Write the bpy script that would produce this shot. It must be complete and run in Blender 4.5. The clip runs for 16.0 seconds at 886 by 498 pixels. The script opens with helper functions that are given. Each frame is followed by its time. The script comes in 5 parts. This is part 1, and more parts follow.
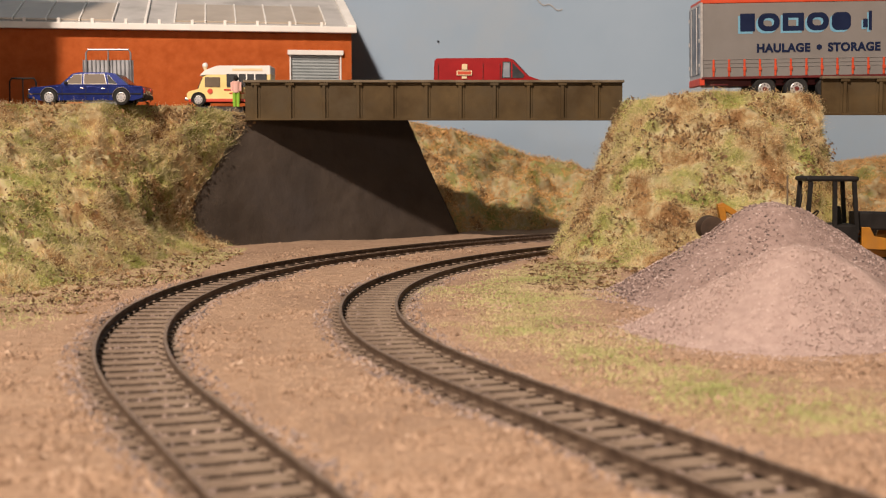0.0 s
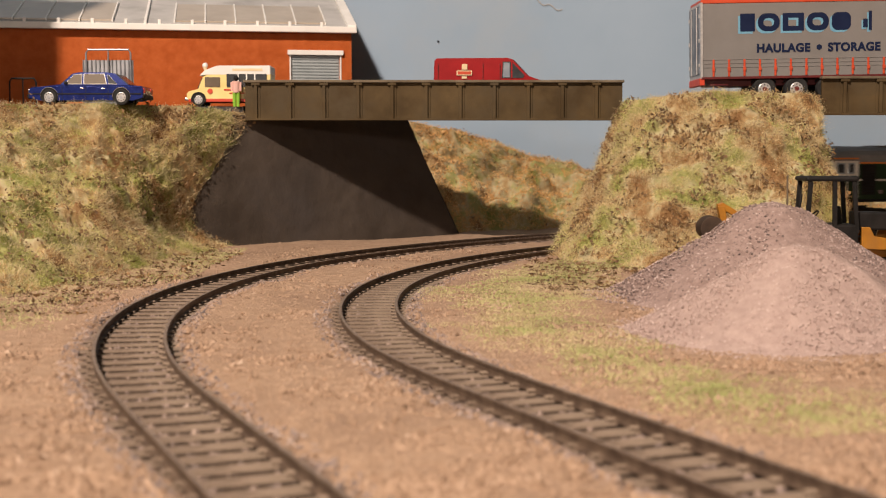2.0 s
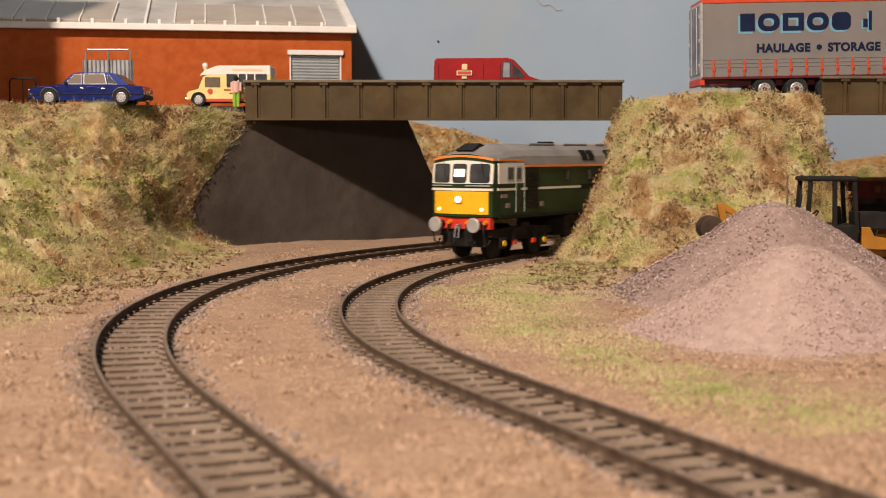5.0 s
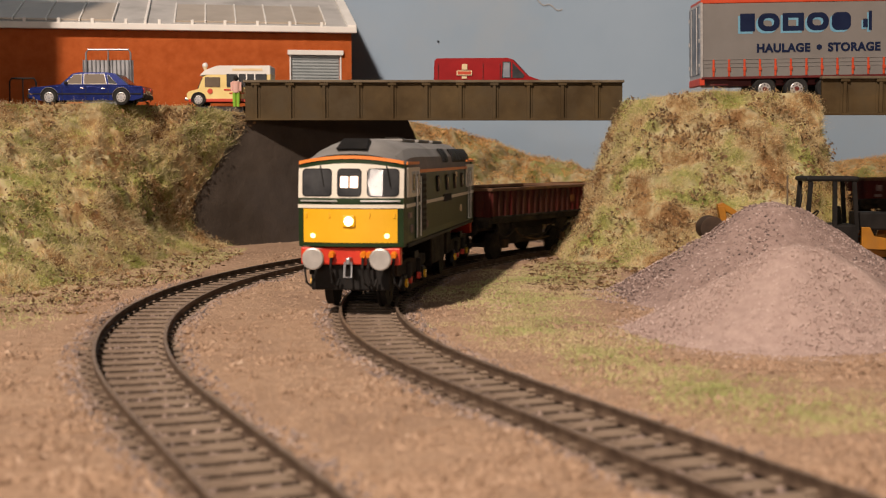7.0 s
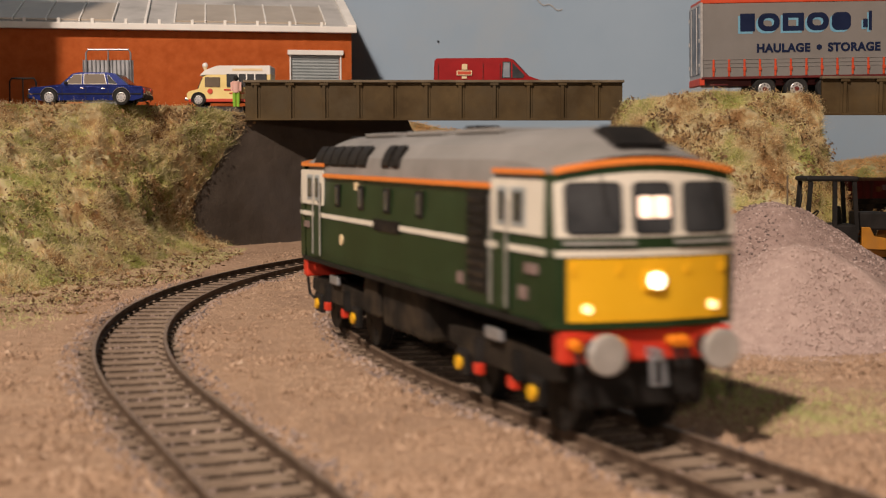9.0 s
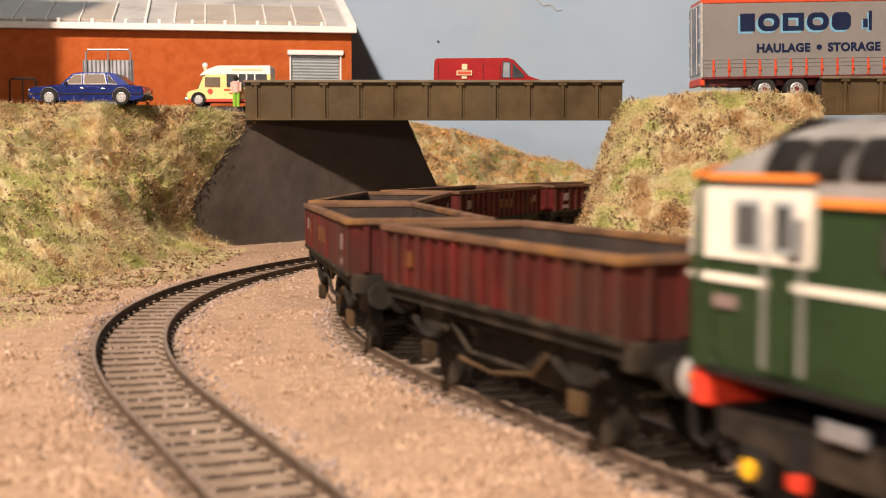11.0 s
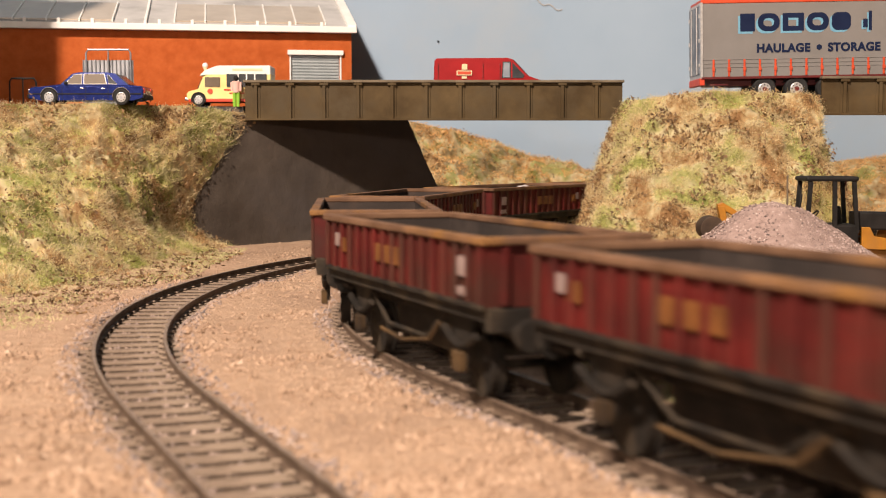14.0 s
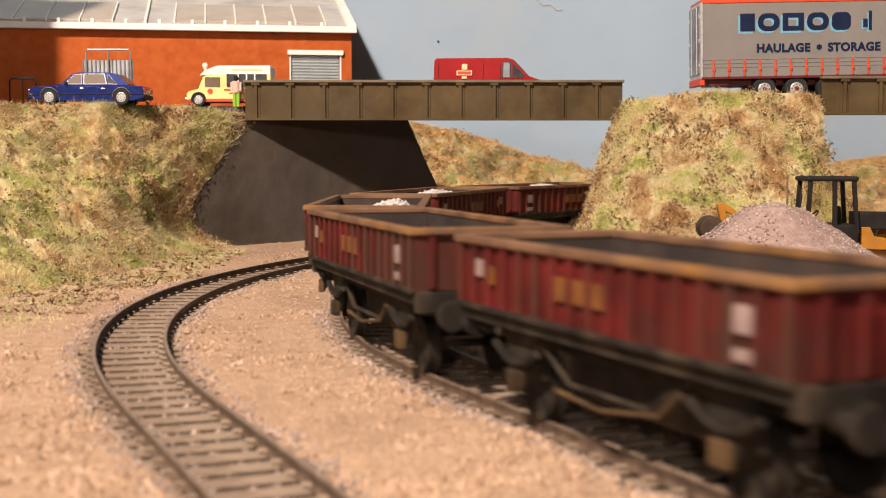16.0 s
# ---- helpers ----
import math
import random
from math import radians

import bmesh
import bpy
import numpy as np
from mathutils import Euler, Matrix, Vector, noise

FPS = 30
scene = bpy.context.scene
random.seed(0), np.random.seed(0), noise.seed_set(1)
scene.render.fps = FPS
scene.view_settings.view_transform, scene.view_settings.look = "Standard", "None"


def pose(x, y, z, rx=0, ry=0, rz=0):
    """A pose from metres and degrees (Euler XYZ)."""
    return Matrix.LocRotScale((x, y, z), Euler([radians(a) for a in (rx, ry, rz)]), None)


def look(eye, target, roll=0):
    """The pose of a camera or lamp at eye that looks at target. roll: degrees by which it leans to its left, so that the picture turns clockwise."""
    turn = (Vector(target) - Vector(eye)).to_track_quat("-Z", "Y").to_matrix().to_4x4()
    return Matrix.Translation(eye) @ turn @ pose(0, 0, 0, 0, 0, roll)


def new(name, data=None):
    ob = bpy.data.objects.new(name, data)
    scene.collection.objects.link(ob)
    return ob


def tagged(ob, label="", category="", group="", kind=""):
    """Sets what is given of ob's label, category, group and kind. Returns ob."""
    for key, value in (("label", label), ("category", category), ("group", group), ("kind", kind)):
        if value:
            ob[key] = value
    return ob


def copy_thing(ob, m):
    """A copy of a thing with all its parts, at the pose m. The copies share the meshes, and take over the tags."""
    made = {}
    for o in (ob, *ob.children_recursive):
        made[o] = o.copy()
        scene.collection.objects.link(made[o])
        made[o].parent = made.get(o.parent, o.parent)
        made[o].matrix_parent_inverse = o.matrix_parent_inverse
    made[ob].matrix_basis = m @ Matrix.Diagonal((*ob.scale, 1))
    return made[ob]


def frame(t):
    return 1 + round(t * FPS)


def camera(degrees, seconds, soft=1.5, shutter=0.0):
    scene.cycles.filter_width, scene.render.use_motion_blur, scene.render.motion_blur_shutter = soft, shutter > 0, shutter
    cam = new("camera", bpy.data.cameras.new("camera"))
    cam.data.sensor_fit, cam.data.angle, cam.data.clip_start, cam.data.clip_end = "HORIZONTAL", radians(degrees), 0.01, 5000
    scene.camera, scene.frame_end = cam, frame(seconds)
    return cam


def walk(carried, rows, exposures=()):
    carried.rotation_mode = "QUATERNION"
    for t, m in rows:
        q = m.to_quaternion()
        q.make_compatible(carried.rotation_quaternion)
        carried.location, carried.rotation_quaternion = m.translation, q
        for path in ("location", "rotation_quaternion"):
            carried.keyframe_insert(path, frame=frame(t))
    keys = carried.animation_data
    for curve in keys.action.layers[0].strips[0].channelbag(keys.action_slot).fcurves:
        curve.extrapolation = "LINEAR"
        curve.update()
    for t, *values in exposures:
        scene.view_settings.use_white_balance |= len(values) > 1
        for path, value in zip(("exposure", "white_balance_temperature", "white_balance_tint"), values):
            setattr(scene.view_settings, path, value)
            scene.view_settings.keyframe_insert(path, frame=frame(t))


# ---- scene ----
U = 0.001                       # plan and sizes below are in millimetres of the real layout
cam = camera(37.24, 16.0, soft=1.0, shutter=0.7)
EYE = pose(0, 0, 0.0519, 90 - 4.147, 0, 0)
walk(cam, [(0.0, EYE), (16.0, EYE)], exposures=[(0.0, -0.18), (6.0, -0.2), (7.0, -0.46), (9.0, -0.58), (11.3, 0.28), (16.0, 0.28)])
cam.data.dof.use_dof = True
cam.data.dof.focus_distance = 0.62
cam.data.dof.aperture_fstop = 31.0

# ---------------------------------------------------------------- light
world = bpy.data.worlds.new("room")
scene.world = world
world.use_nodes = True
world.node_tree.nodes["Background"].inputs[0].default_value = (1.0, 0.84, 0.72, 1)
world.node_tree.nodes["Background"].inputs[1].default_value = 0.07


def lamp(name, eye, target, watts, size, colour, blend=0.6, angle=100):
    d = bpy.data.lights.new(name, "SPOT")
    d.energy, d.shadow_soft_size, d.color = watts, size, colour
    d.spot_size, d.spot_blend = radians(angle), blend
    ob = new(name, d)
    ob.matrix_world = look(eye, target)
    return ob


lamp("spot_lamp", (-0.63, -0.80, 1.35), (0.0, 0.70, 0.02), 285.0, 0.045, (1.0, 0.815, 0.68))
# The second, low and narrow one is an added fill, no lamp in view.
lamp("room_lamp", (-0.15, -1.20, 0.36), (-0.03, 0.95, 0.10), 22.0, 0.05, (1.0, 0.82, 0.70), 0.5, 27)

# ---------------------------------------------------------------- materials
def nodes_of(name):
    m = bpy.data.materials.new(name)
    m.use_nodes = True
    t = m.node_tree
    return m, t, t.nodes["Principled BSDF"]


def link(t, a, b):
    t.links.new(a, b)


def noise_node(t, scale, detail=4, rough=0.6, coord="Object"):
    c = t.nodes.new("ShaderNodeTexCoord")
    n = t.nodes.new("ShaderNodeTexNoise")
    n.inputs["Scale"].default_value, n.inputs["Detail"].default_value = scale, detail
    n.inputs["Roughness"].default_value = rough
    link(t, c.outputs[coord], n.inputs["Vector"])
    return n


def ramp(t, src, stops):
    r = t.nodes.new("ShaderNodeValToRGB")
    e = r.color_ramp.elements
    while len(e) < len(stops):
        e.new(0.5)
    for el, (p, c) in zip(e, stops):
        el.position, el.color = p, (*c, 1)
    link(t, src, r.inputs[0])
    return r


def mixc(t, a, b, fac, mode="MIX", f=0.5):
    m = t.nodes.new("ShaderNodeMix")
    m.data_type, m.blend_type = "RGBA", mode
    if fac is None:
        m.inputs[0].default_value = f
    else:
        link(t, fac, m.inputs[0])
    for s, i in ((a, 6), (b, 7)):
        if isinstance(s, tuple):
            m.inputs[i].default_value = (*s, 1)
        else:
            link(t, s, m.inputs[i])
    return m.outputs[2]


def surf(name, c1, c2, scale=150, rough=0.6, metal=0.0, bump=0.0, bscale=None, fine=None, stain=None, stain_scale=25, coat=0.0, lo=0.35, hi=0.65):
    """Two tones at one scale, a second scale of stains over it, and fine relief."""
    m, t, b = nodes_of(name)
    n = noise_node(t, scale, 5)
    col = ramp(t, n.outputs["Fac"], [(lo, c1), (hi, c2)]).outputs[0]
    if stain:
        s = noise_node(t, stain_scale, 6, 0.65)
        f = ramp(t, s.outputs["Fac"], [(0.48, (0, 0, 0)), (0.68, (1, 1, 1))]).outputs[0]
        col = mixc(t, col, stain, f)
    link(t, col, b.inputs["Base Color"])
    b.inputs["Roughness"].default_value, b.inputs["Metallic"].default_value = rough, metal
    b.inputs["Coat Weight"].default_value = coat
    b.inputs["Specular IOR Level"].default_value = 0.2 if rough > 0.5 else 0.4
    if bump:
        g = noise_node(t, bscale or scale * 4, 6, 0.7)
        k = t.nodes.new("ShaderNodeBump")
        k.inputs["Strength"].default_value, k.inputs["Distance"].default_value = bump, 0.0006
        link(t, g.outputs["Fac"], k.inputs["Height"])
        link(t, k.outputs[0], b.inputs["Normal"])
    return m


def glow(name, colour, strength):
    m, t, b = nodes_of(name)
    b.inputs["Base Color"].default_value = (*colour, 1)
    b.inputs["Emission Color"].default_value = (*colour, 1)
    b.inputs["Emission Strength"].default_value = strength
    return m


def islands(name, stops, rough=0.8, patch=1.5, scale=12, spread=1.0, shift=0.0, thin=0.0):
    """Colour chosen piece by piece, shifted by broad patches."""
    m, t, b = nodes_of(name)
    g = t.nodes.new("ShaderNodeNewGeometry")
    n = noise_node(t, scale, 4)
    a = t.nodes.new("ShaderNodeMath")
    a.operation = "MULTIPLY_ADD"
    link(t, n.outputs["Fac"], a.inputs[0])
    a.inputs[1].default_value = patch
    link(t, g.outputs["Random Per Island"], a.inputs[2])
    h = t.nodes.new("ShaderNodeMath")
    h.operation = "MULTIPLY_ADD"
    link(t, a.outputs[0], h.inputs[0])
    h.inputs[1].default_value = spread / (1 + 0.5 * patch)
    h.inputs[2].default_value = 0.5 + shift - spread * (0.5 + 0.5 * patch) / (1 + 0.5 * patch)
    col = ramp(t, h.outputs[0], stops).outputs[0]
    link(t, col, b.inputs["Base Color"])
    b.inputs["Roughness"].default_value = rough
    if thin:      # fibres let some light through
        k = t.nodes.new("ShaderNodeBsdfTranslucent")
        x = t.nodes.new("ShaderNodeMixShader")
        x.inputs[0].default_value = thin
        link(t, col, k.inputs["Color"])
        link(t, b.outputs[0], x.inputs[1])
        link(t, k.outputs[0], x.inputs[2])
        link(t, x.outputs[0], t.nodes["Material Output"].inputs["Surface"])
    return m


M = {}
M["sand"] = surf("sand", (0.36, 0.24, 0.16), (0.47, 0.325, 0.225), 260, 0.95, bump=1.0, bscale=900, stain=(0.30, 0.20, 0.14), stain_scale=14)
M["grain"] = islands("sand_grain", [(0.0, (0.15, 0.09, 0.055)), (0.25, (0.34, 0.225, 0.145)), (0.7, (0.44, 0.305, 0.21)), (1.0, (0.50, 0.37, 0.27))], 0.9, 3.0, 22)
M["clod"] = islands("brown_clod", [(0.0, (0.14, 0.085, 0.052)), (0.4, (0.30, 0.195, 0.125)), (0.8, (0.42, 0.29, 0.20)), (1.0, (0.55, 0.42, 0.32))], 0.95, 1.0, 30)
M["ballast"] = islands("ballast_grey", [(0.0, (0.10, 0.09, 0.09)), (0.4, (0.24, 0.18, 0.155)), (0.75, (0.36, 0.27, 0.22)), (1.0, (0.5, 0.40, 0.34))], 0.9, scale=40)
M["heap"] = surf("heap_gravel", (0.27, 0.192, 0.168), (0.38, 0.28, 0.25), 300, 0.95, bump=1.0, bscale=1100)
M["heap_fine"] = surf("fine_heap_gravel", (0.38, 0.28, 0.248), (0.475, 0.36, 0.32), 300, 0.95, bump=0.8, bscale=1300)
M["fine_grain"] = islands("fine_grain", [(0.0, (0.24, 0.175, 0.155)), (0.3, (0.37, 0.273, 0.24)), (0.7, (0.485, 0.368, 0.326)), (1.0, (0.66, 0.54, 0.50))], 0.9, 0.3, 60)
M["heap_grain"] = islands("heap_grain", [(0.0, (0.07, 0.055, 0.055)), (0.25, (0.19, 0.14, 0.125)), (0.6, (0.37, 0.275, 0.245)), (1.0, (0.58, 0.47, 0.43))], 0.9, 0.3, 60)
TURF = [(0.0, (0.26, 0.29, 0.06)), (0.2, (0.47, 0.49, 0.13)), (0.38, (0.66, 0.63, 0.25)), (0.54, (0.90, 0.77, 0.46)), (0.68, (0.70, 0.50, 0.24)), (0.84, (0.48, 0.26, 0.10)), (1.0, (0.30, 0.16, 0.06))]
# Turf colours halved: shade in the gaps between fibres is coloured into the earth.
TURF_SHADE = [(p, tuple(0.5 * k for k in c)) for p, c in TURF]
M["grass"] = islands("static_grass", TURF, 0.6, 8.0, 34, 1.7, 0.08, 0.15)
M["grass_green"] = islands("greener_static_grass", TURF, 0.6, 10.0, 30, 2.5, -0.14, 0.25)
M["earth"] = islands("bank_earth", TURF_SHADE, 0.95, 8.0, 34, 1.5, 0.0)
M["grass_far"] = islands("rusty_scrub", [(0.0, (0.22, 0.24, 0.06)), (0.25, (0.46, 0.36, 0.12)), (0.45, (0.60, 0.33, 0.10)), (0.75, (0.70, 0.38, 0.13)), (1.0, (0.74, 0.56, 0.27))], 0.8, 4.0, 22, 1.5)
M["grass_low"] = islands("low_turf", [(0.0, (0.30, 0.35, 0.11)), (0.35, (0.45, 0.45, 0.19)), (0.65, (0.55, 0.47, 0.26)), (1.0, (0.60, 0.46, 0.31))], 0.8, 5.0, 22, 1.8)
M["litter"] = islands("leaf_litter", [(0.0, (0.06, 0.036, 0.022)), (0.5, (0.17, 0.10, 0.045)), (1.0, (0.34, 0.20, 0.08))], 0.8, scale=30)
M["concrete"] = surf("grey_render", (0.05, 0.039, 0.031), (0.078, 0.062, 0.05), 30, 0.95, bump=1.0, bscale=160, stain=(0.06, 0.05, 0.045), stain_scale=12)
M["sleeper"] = surf("sleeper_brown", (0.17, 0.125, 0.09), (0.29, 0.215, 0.16), 200, 0.8, bump=0.4, stain=(0.30, 0.23, 0.17), stain_scale=30)
M["rail"] = surf("rusty_rail", (0.075, 0.05, 0.036), (0.15, 0.105, 0.075), 300, 0.65, 0.2, bump=0.3)
M["railtop"] = surf("worn_rail_head", (0.17, 0.12, 0.085), (0.26, 0.19, 0.14), 300, 0.5, 0.25)
M["road"] = surf("road_grey", (0.09, 0.085, 0.08), (0.15, 0.14, 0.13), 120, 0.9, bump=0.5)
M["girder"] = surf("girder_brown", (0.055, 0.035, 0.014), (0.105, 0.071, 0.031), 45, 0.7, bump=0.3, bscale=400, stain=(0.075, 0.055, 0.03), stain_scale=35)
M["girder_cap"] = surf("girder_cap", (0.11, 0.085, 0.055), (0.18, 0.145, 0.1), 80, 0.7, bump=0.3)
M["sky"] = surf("painted_sky", (0.295, 0.395, 0.505), (0.345, 0.445, 0.555), 5, 0.75, bump=0.35, bscale=35, stain=(0.35, 0.42, 0.49), stain_scale=6)
M["brick"] = surf("brick_orange", (0.4, 0.085, 0.016), (0.5, 0.12, 0.028), 130, 0.8, bump=0.2)
M["white"] = surf("white_plastic", (0.74, 0.72, 0.68), (0.82, 0.80, 0.76), 60, 0.5)
M["roof"] = surf("roof_grey", (0.42, 0.41, 0.4), (0.5, 0.49, 0.475), 40, 0.6, stain=(0.32, 0.31, 0.30))
M["skylight"] = surf("skylight_buff", (0.36, 0.3, 0.235), (0.44, 0.375, 0.3), 50, 0.35)
M["shutter"] = surf("shutter_grey", (0.33, 0.37, 0.38), (0.40, 0.44, 0.45), 90, 0.5, 0.3)
M["steel"] = surf("grey_steel", (0.30, 0.31, 0.33), (0.42, 0.43, 0.45), 120, 0.4, 0.6)
M["black"] = surf("matt_black", (0.007, 0.0065, 0.006), (0.018, 0.016, 0.015), 150, 0.6)
M["grime"] = surf("underframe_grime", (0.009, 0.0075, 0.006), (0.024, 0.019, 0.015), 140, 0.8, bump=0.5, stain=(0.052, 0.038, 0.024), stain_scale=70)
M["rubber"] = surf("tyre_rubber", (0.018, 0.018, 0.018), (0.035, 0.034, 0.033), 200, 0.8)
M["chrome"] = surf("bright_trim", (0.75, 0.75, 0.76), (0.85, 0.85, 0.86), 100, 0.2, 0.9)
M["rim"] = surf("silver_rim", (0.42, 0.41, 0.4), (0.58, 0.57, 0.56), 300, 0.35, 0.4)
M["blue"] = surf("metallic_blue", (0.014, 0.024, 0.15), (0.02, 0.038, 0.21), 500, 0.22, 0.4, coat=0.3)
M["cream"] = surf("cream_yellow", (0.78, 0.60, 0.22), (0.84, 0.67, 0.28), 80, 0.4, coat=0.3)
M["red"] = surf("post_red", (0.26, 0.004, 0.006), (0.31, 0.006, 0.008), 100, 0.55)
M["skirt_red"] = surf("skirt_red", (0.55, 0.05, 0.02), (0.62, 0.07, 0.03), 100, 0.45)
M["glass"] = surf("dark_glass", (0.03, 0.032, 0.035), (0.075, 0.078, 0.082), 60, 0.16)
M["tan"] = surf("tan_interior", (0.11, 0.08, 0.05), (0.15, 0.11, 0.07), 60, 0.5)
M["gold"] = surf("pale_gold", (0.70, 0.55, 0.32), (0.78, 0.62, 0.40), 90, 0.5)
M["curtain"] = surf("curtain_grey", (0.185, 0.176, 0.167), (0.21, 0.20, 0.192), 40, 0.6, bump=0.15, bscale=200)
M["navy"] = surf("navy_print", (0.006, 0.012, 0.042), (0.009, 0.017, 0.052), 100, 0.85)
M["cyan"] = surf("light_blue_print", (0.13, 0.32, 0.46), (0.16, 0.36, 0.5), 100, 0.5)
M["orange"] = surf("orange_red", (0.5, 0.055, 0.018), (0.58, 0.075, 0.025), 100, 0.45)
M["maroon"] = surf("dark_red_chassis", (0.085, 0.008, 0.008), (0.13, 0.013, 0.012), 100, 0.5)
M["rear_blue"] = surf("grey_blue_door", (0.1, 0.125, 0.17), (0.3, 0.33, 0.36), 45, 0.5)
M["digger"] = surf("digger_yellow", (0.32, 0.13, 0.012), (0.42, 0.18, 0.018), 120, 0.45, stain=(0.30, 0.14, 0.03), stain_scale=50)
M["teal"] = surf("teal_door", (0.03, 0.10, 0.11), (0.04, 0.13, 0.14), 80, 0.5)
M["green"] = surf("loco_green", (0.013, 0.03, 0.01), (0.02, 0.043, 0.016), 90, 0.42)
M["loco_yellow"] = surf("warning_yellow", (0.78, 0.42, 0.012), (0.84, 0.47, 0.02), 80, 0.4)
M["loco_roof"] = surf("loco_roof_grey", (0.20, 0.195, 0.185), (0.27, 0.26, 0.25), 60, 0.6, stain=(0.17, 0.165, 0.16))
M["ivory"] = surf("ivory_paint", (0.68, 0.64, 0.55), (0.76, 0.72, 0.63), 90, 0.45)
M["loco_orange"] = surf("orange_line", (0.72, 0.20, 0.03), (0.78, 0.25, 0.05), 90, 0.45)
M["beam_red"] = surf("beam_red", (0.55, 0.03, 0.015), (0.63, 0.05, 0.02), 120, 0.45)
M["buffer"] = surf("buffer_silver", (0.50, 0.49, 0.47), (0.62, 0.61, 0.59), 200, 0.35, 0.5)
M["hose_orange"] = surf("hose_orange", (0.75, 0.20, 0.01), (0.80, 0.26, 0.02), 150, 0.45)
M["wagon"] = surf("wagon_maroon", (0.045, 0.0065, 0.006), (0.12, 0.0125, 0.0105), 55, 0.6, bump=0.3, stain=(0.035, 0.019, 0.013), stain_scale=22)
M["green"].node_tree.nodes["Principled BSDF"].inputs["Specular IOR Level"].default_value = 0.22
M["wagon_rim"] = surf("rusty_rim", (0.085, 0.045, 0.026), (0.18, 0.1, 0.058), 70, 0.75, bump=0.4, stain=(0.36, 0.17, 0.03), stain_scale=14)
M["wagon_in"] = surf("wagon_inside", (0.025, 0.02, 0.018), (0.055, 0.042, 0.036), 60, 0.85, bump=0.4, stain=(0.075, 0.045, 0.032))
M["mark_yellow"] = surf("faded_yellow", (0.09, 0.032, 0.010), (0.17, 0.066, 0.018), 120, 0.6)
M["mark_white"] = surf("faded_white", (0.17, 0.12, 0.11), (0.28, 0.21, 0.195), 150, 0.6)
M["ochre"] = surf("ochre_rust", (0.02, 0.013, 0.008), (0.095, 0.056, 0.024), 90, 0.85, bump=0.4)
M["coal"] = islands("dark_load", [(0.0, (0.02, 0.02, 0.02)), (0.6, (0.09, 0.08, 0.075)), (1.0, (0.2, 0.18, 0.17))], 0.8, scale=40)
M["stone_load"] = islands("pale_ballast", [(0.0, (0.30, 0.28, 0.27)), (0.5, (0.52, 0.48, 0.46)), (1.0, (0.72, 0.69, 0.66))], 0.9, scale=40)
M["lamp"] = glow("lit_lamp", (1.0, 0.86, 0.62), 7.0)
M["headcode"] = glow("lit_headcode", (1.0, 0.72, 0.55), 2.2)
M["marker"] = glow("lit_marker", (1.0, 0.75, 0.35), 3.0)
M["skin"] = surf("doll_pink", (0.70, 0.42, 0.36), (0.76, 0.48, 0.42), 200, 0.5)
M["doll_green"] = surf("doll_green", (0.22, 0.45, 0.04), (0.28, 0.52, 0.06), 200, 0.5)
M["plaster"] = surf("room_wall", (0.62, 0.56, 0.48), (0.70, 0.64, 0.56), 3, 0.9)

M["straw"] = islands("pale_straw", [(0.0, (0.50, 0.40, 0.20)), (0.5, (0.74, 0.62, 0.37)), (1.0, (0.86, 0.77, 0.54))], 0.5, 1.0, 20, 1.0, 0.0, 0.3)
M["scrub"] = islands("shredded_scrub", [(0.0, (0.10, 0.07, 0.03)), (0.3, (0.26, 0.16, 0.07)), (0.6, (0.44, 0.28, 0.13)), (1.0, (0.72, 0.56, 0.32))], 0.7, 1.5, 30)
M["scrub_far"] = islands("rust_scrub", [(0.0, (0.26, 0.18, 0.06)), (0.3, (0.56, 0.30, 0.11)), (0.6, (0.74, 0.44, 0.18)), (1.0, (0.86, 0.64, 0.34))], 0.7, 2.0, 30)
# Ballast bed colour; also put on sleeper sides to stand for shade.
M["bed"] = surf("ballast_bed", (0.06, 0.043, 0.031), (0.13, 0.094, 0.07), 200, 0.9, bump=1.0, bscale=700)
M["litter_dark"] = surf("rusty_bucket", (0.03, 0.02, 0.015), (0.07, 0.045, 0.03), 90, 0.7)

# each rib and panel of the wagons has weathered a little differently
t = M["wagon"].node_tree
b = t.nodes["Principled BSDF"]
src = b.inputs["Base Color"].links[0].from_socket
info = t.nodes.new("ShaderNodeObjectInfo")
f = ramp(t, info.outputs["Random"], [(0.25, (0, 0, 0)), (1.0, (0.75, 0.75, 0.75))]).outputs[0]
link(t, mixc(t, src, (0.055, 0.027, 0.018), f), b.inputs["Base Color"])

# ---------------------------------------------------------------- mesh helpers
def part(name, bm, material, parent=None, label="", smooth=False, at=None):
    """Links a bmesh, given in millimetres, as one mesh object under a thing or part."""
    for v in bm.verts:
        v.co *= U
    me = bpy.data.meshes.new(name)
    bm.to_mesh(me)
    bm.free()
    for m in material if isinstance(material, (list, tuple)) else (material,):
        me.materials.append(m)
    if smooth:
        me.polygons.foreach_set("use_smooth", [True] * len(me.polygons))
    ob = new(name, me)
    ob.parent = parent
    if at is not None:
        ob.matrix_basis = at
    if label:
        ob["label"] = label
    return ob


def again(ob, m, parent=None):
    """Another object on the same mesh."""
    o = new(ob.name.split(".")[0], ob.data)
    o.parent = parent if parent else ob.parent
    o.matrix_basis = m
    return o


def thing(name, m, label, category, group="", kind=""):
    ob = new(name)
    ob.empty_display_size = 0.01
    ob.matrix_basis = m
    return tagged(ob, label, category, group, kind)


def mm(x, y, z, rz=0, ry=0, rx=0):
    return pose(x * U, y * U, z * U, rx, ry, rz)


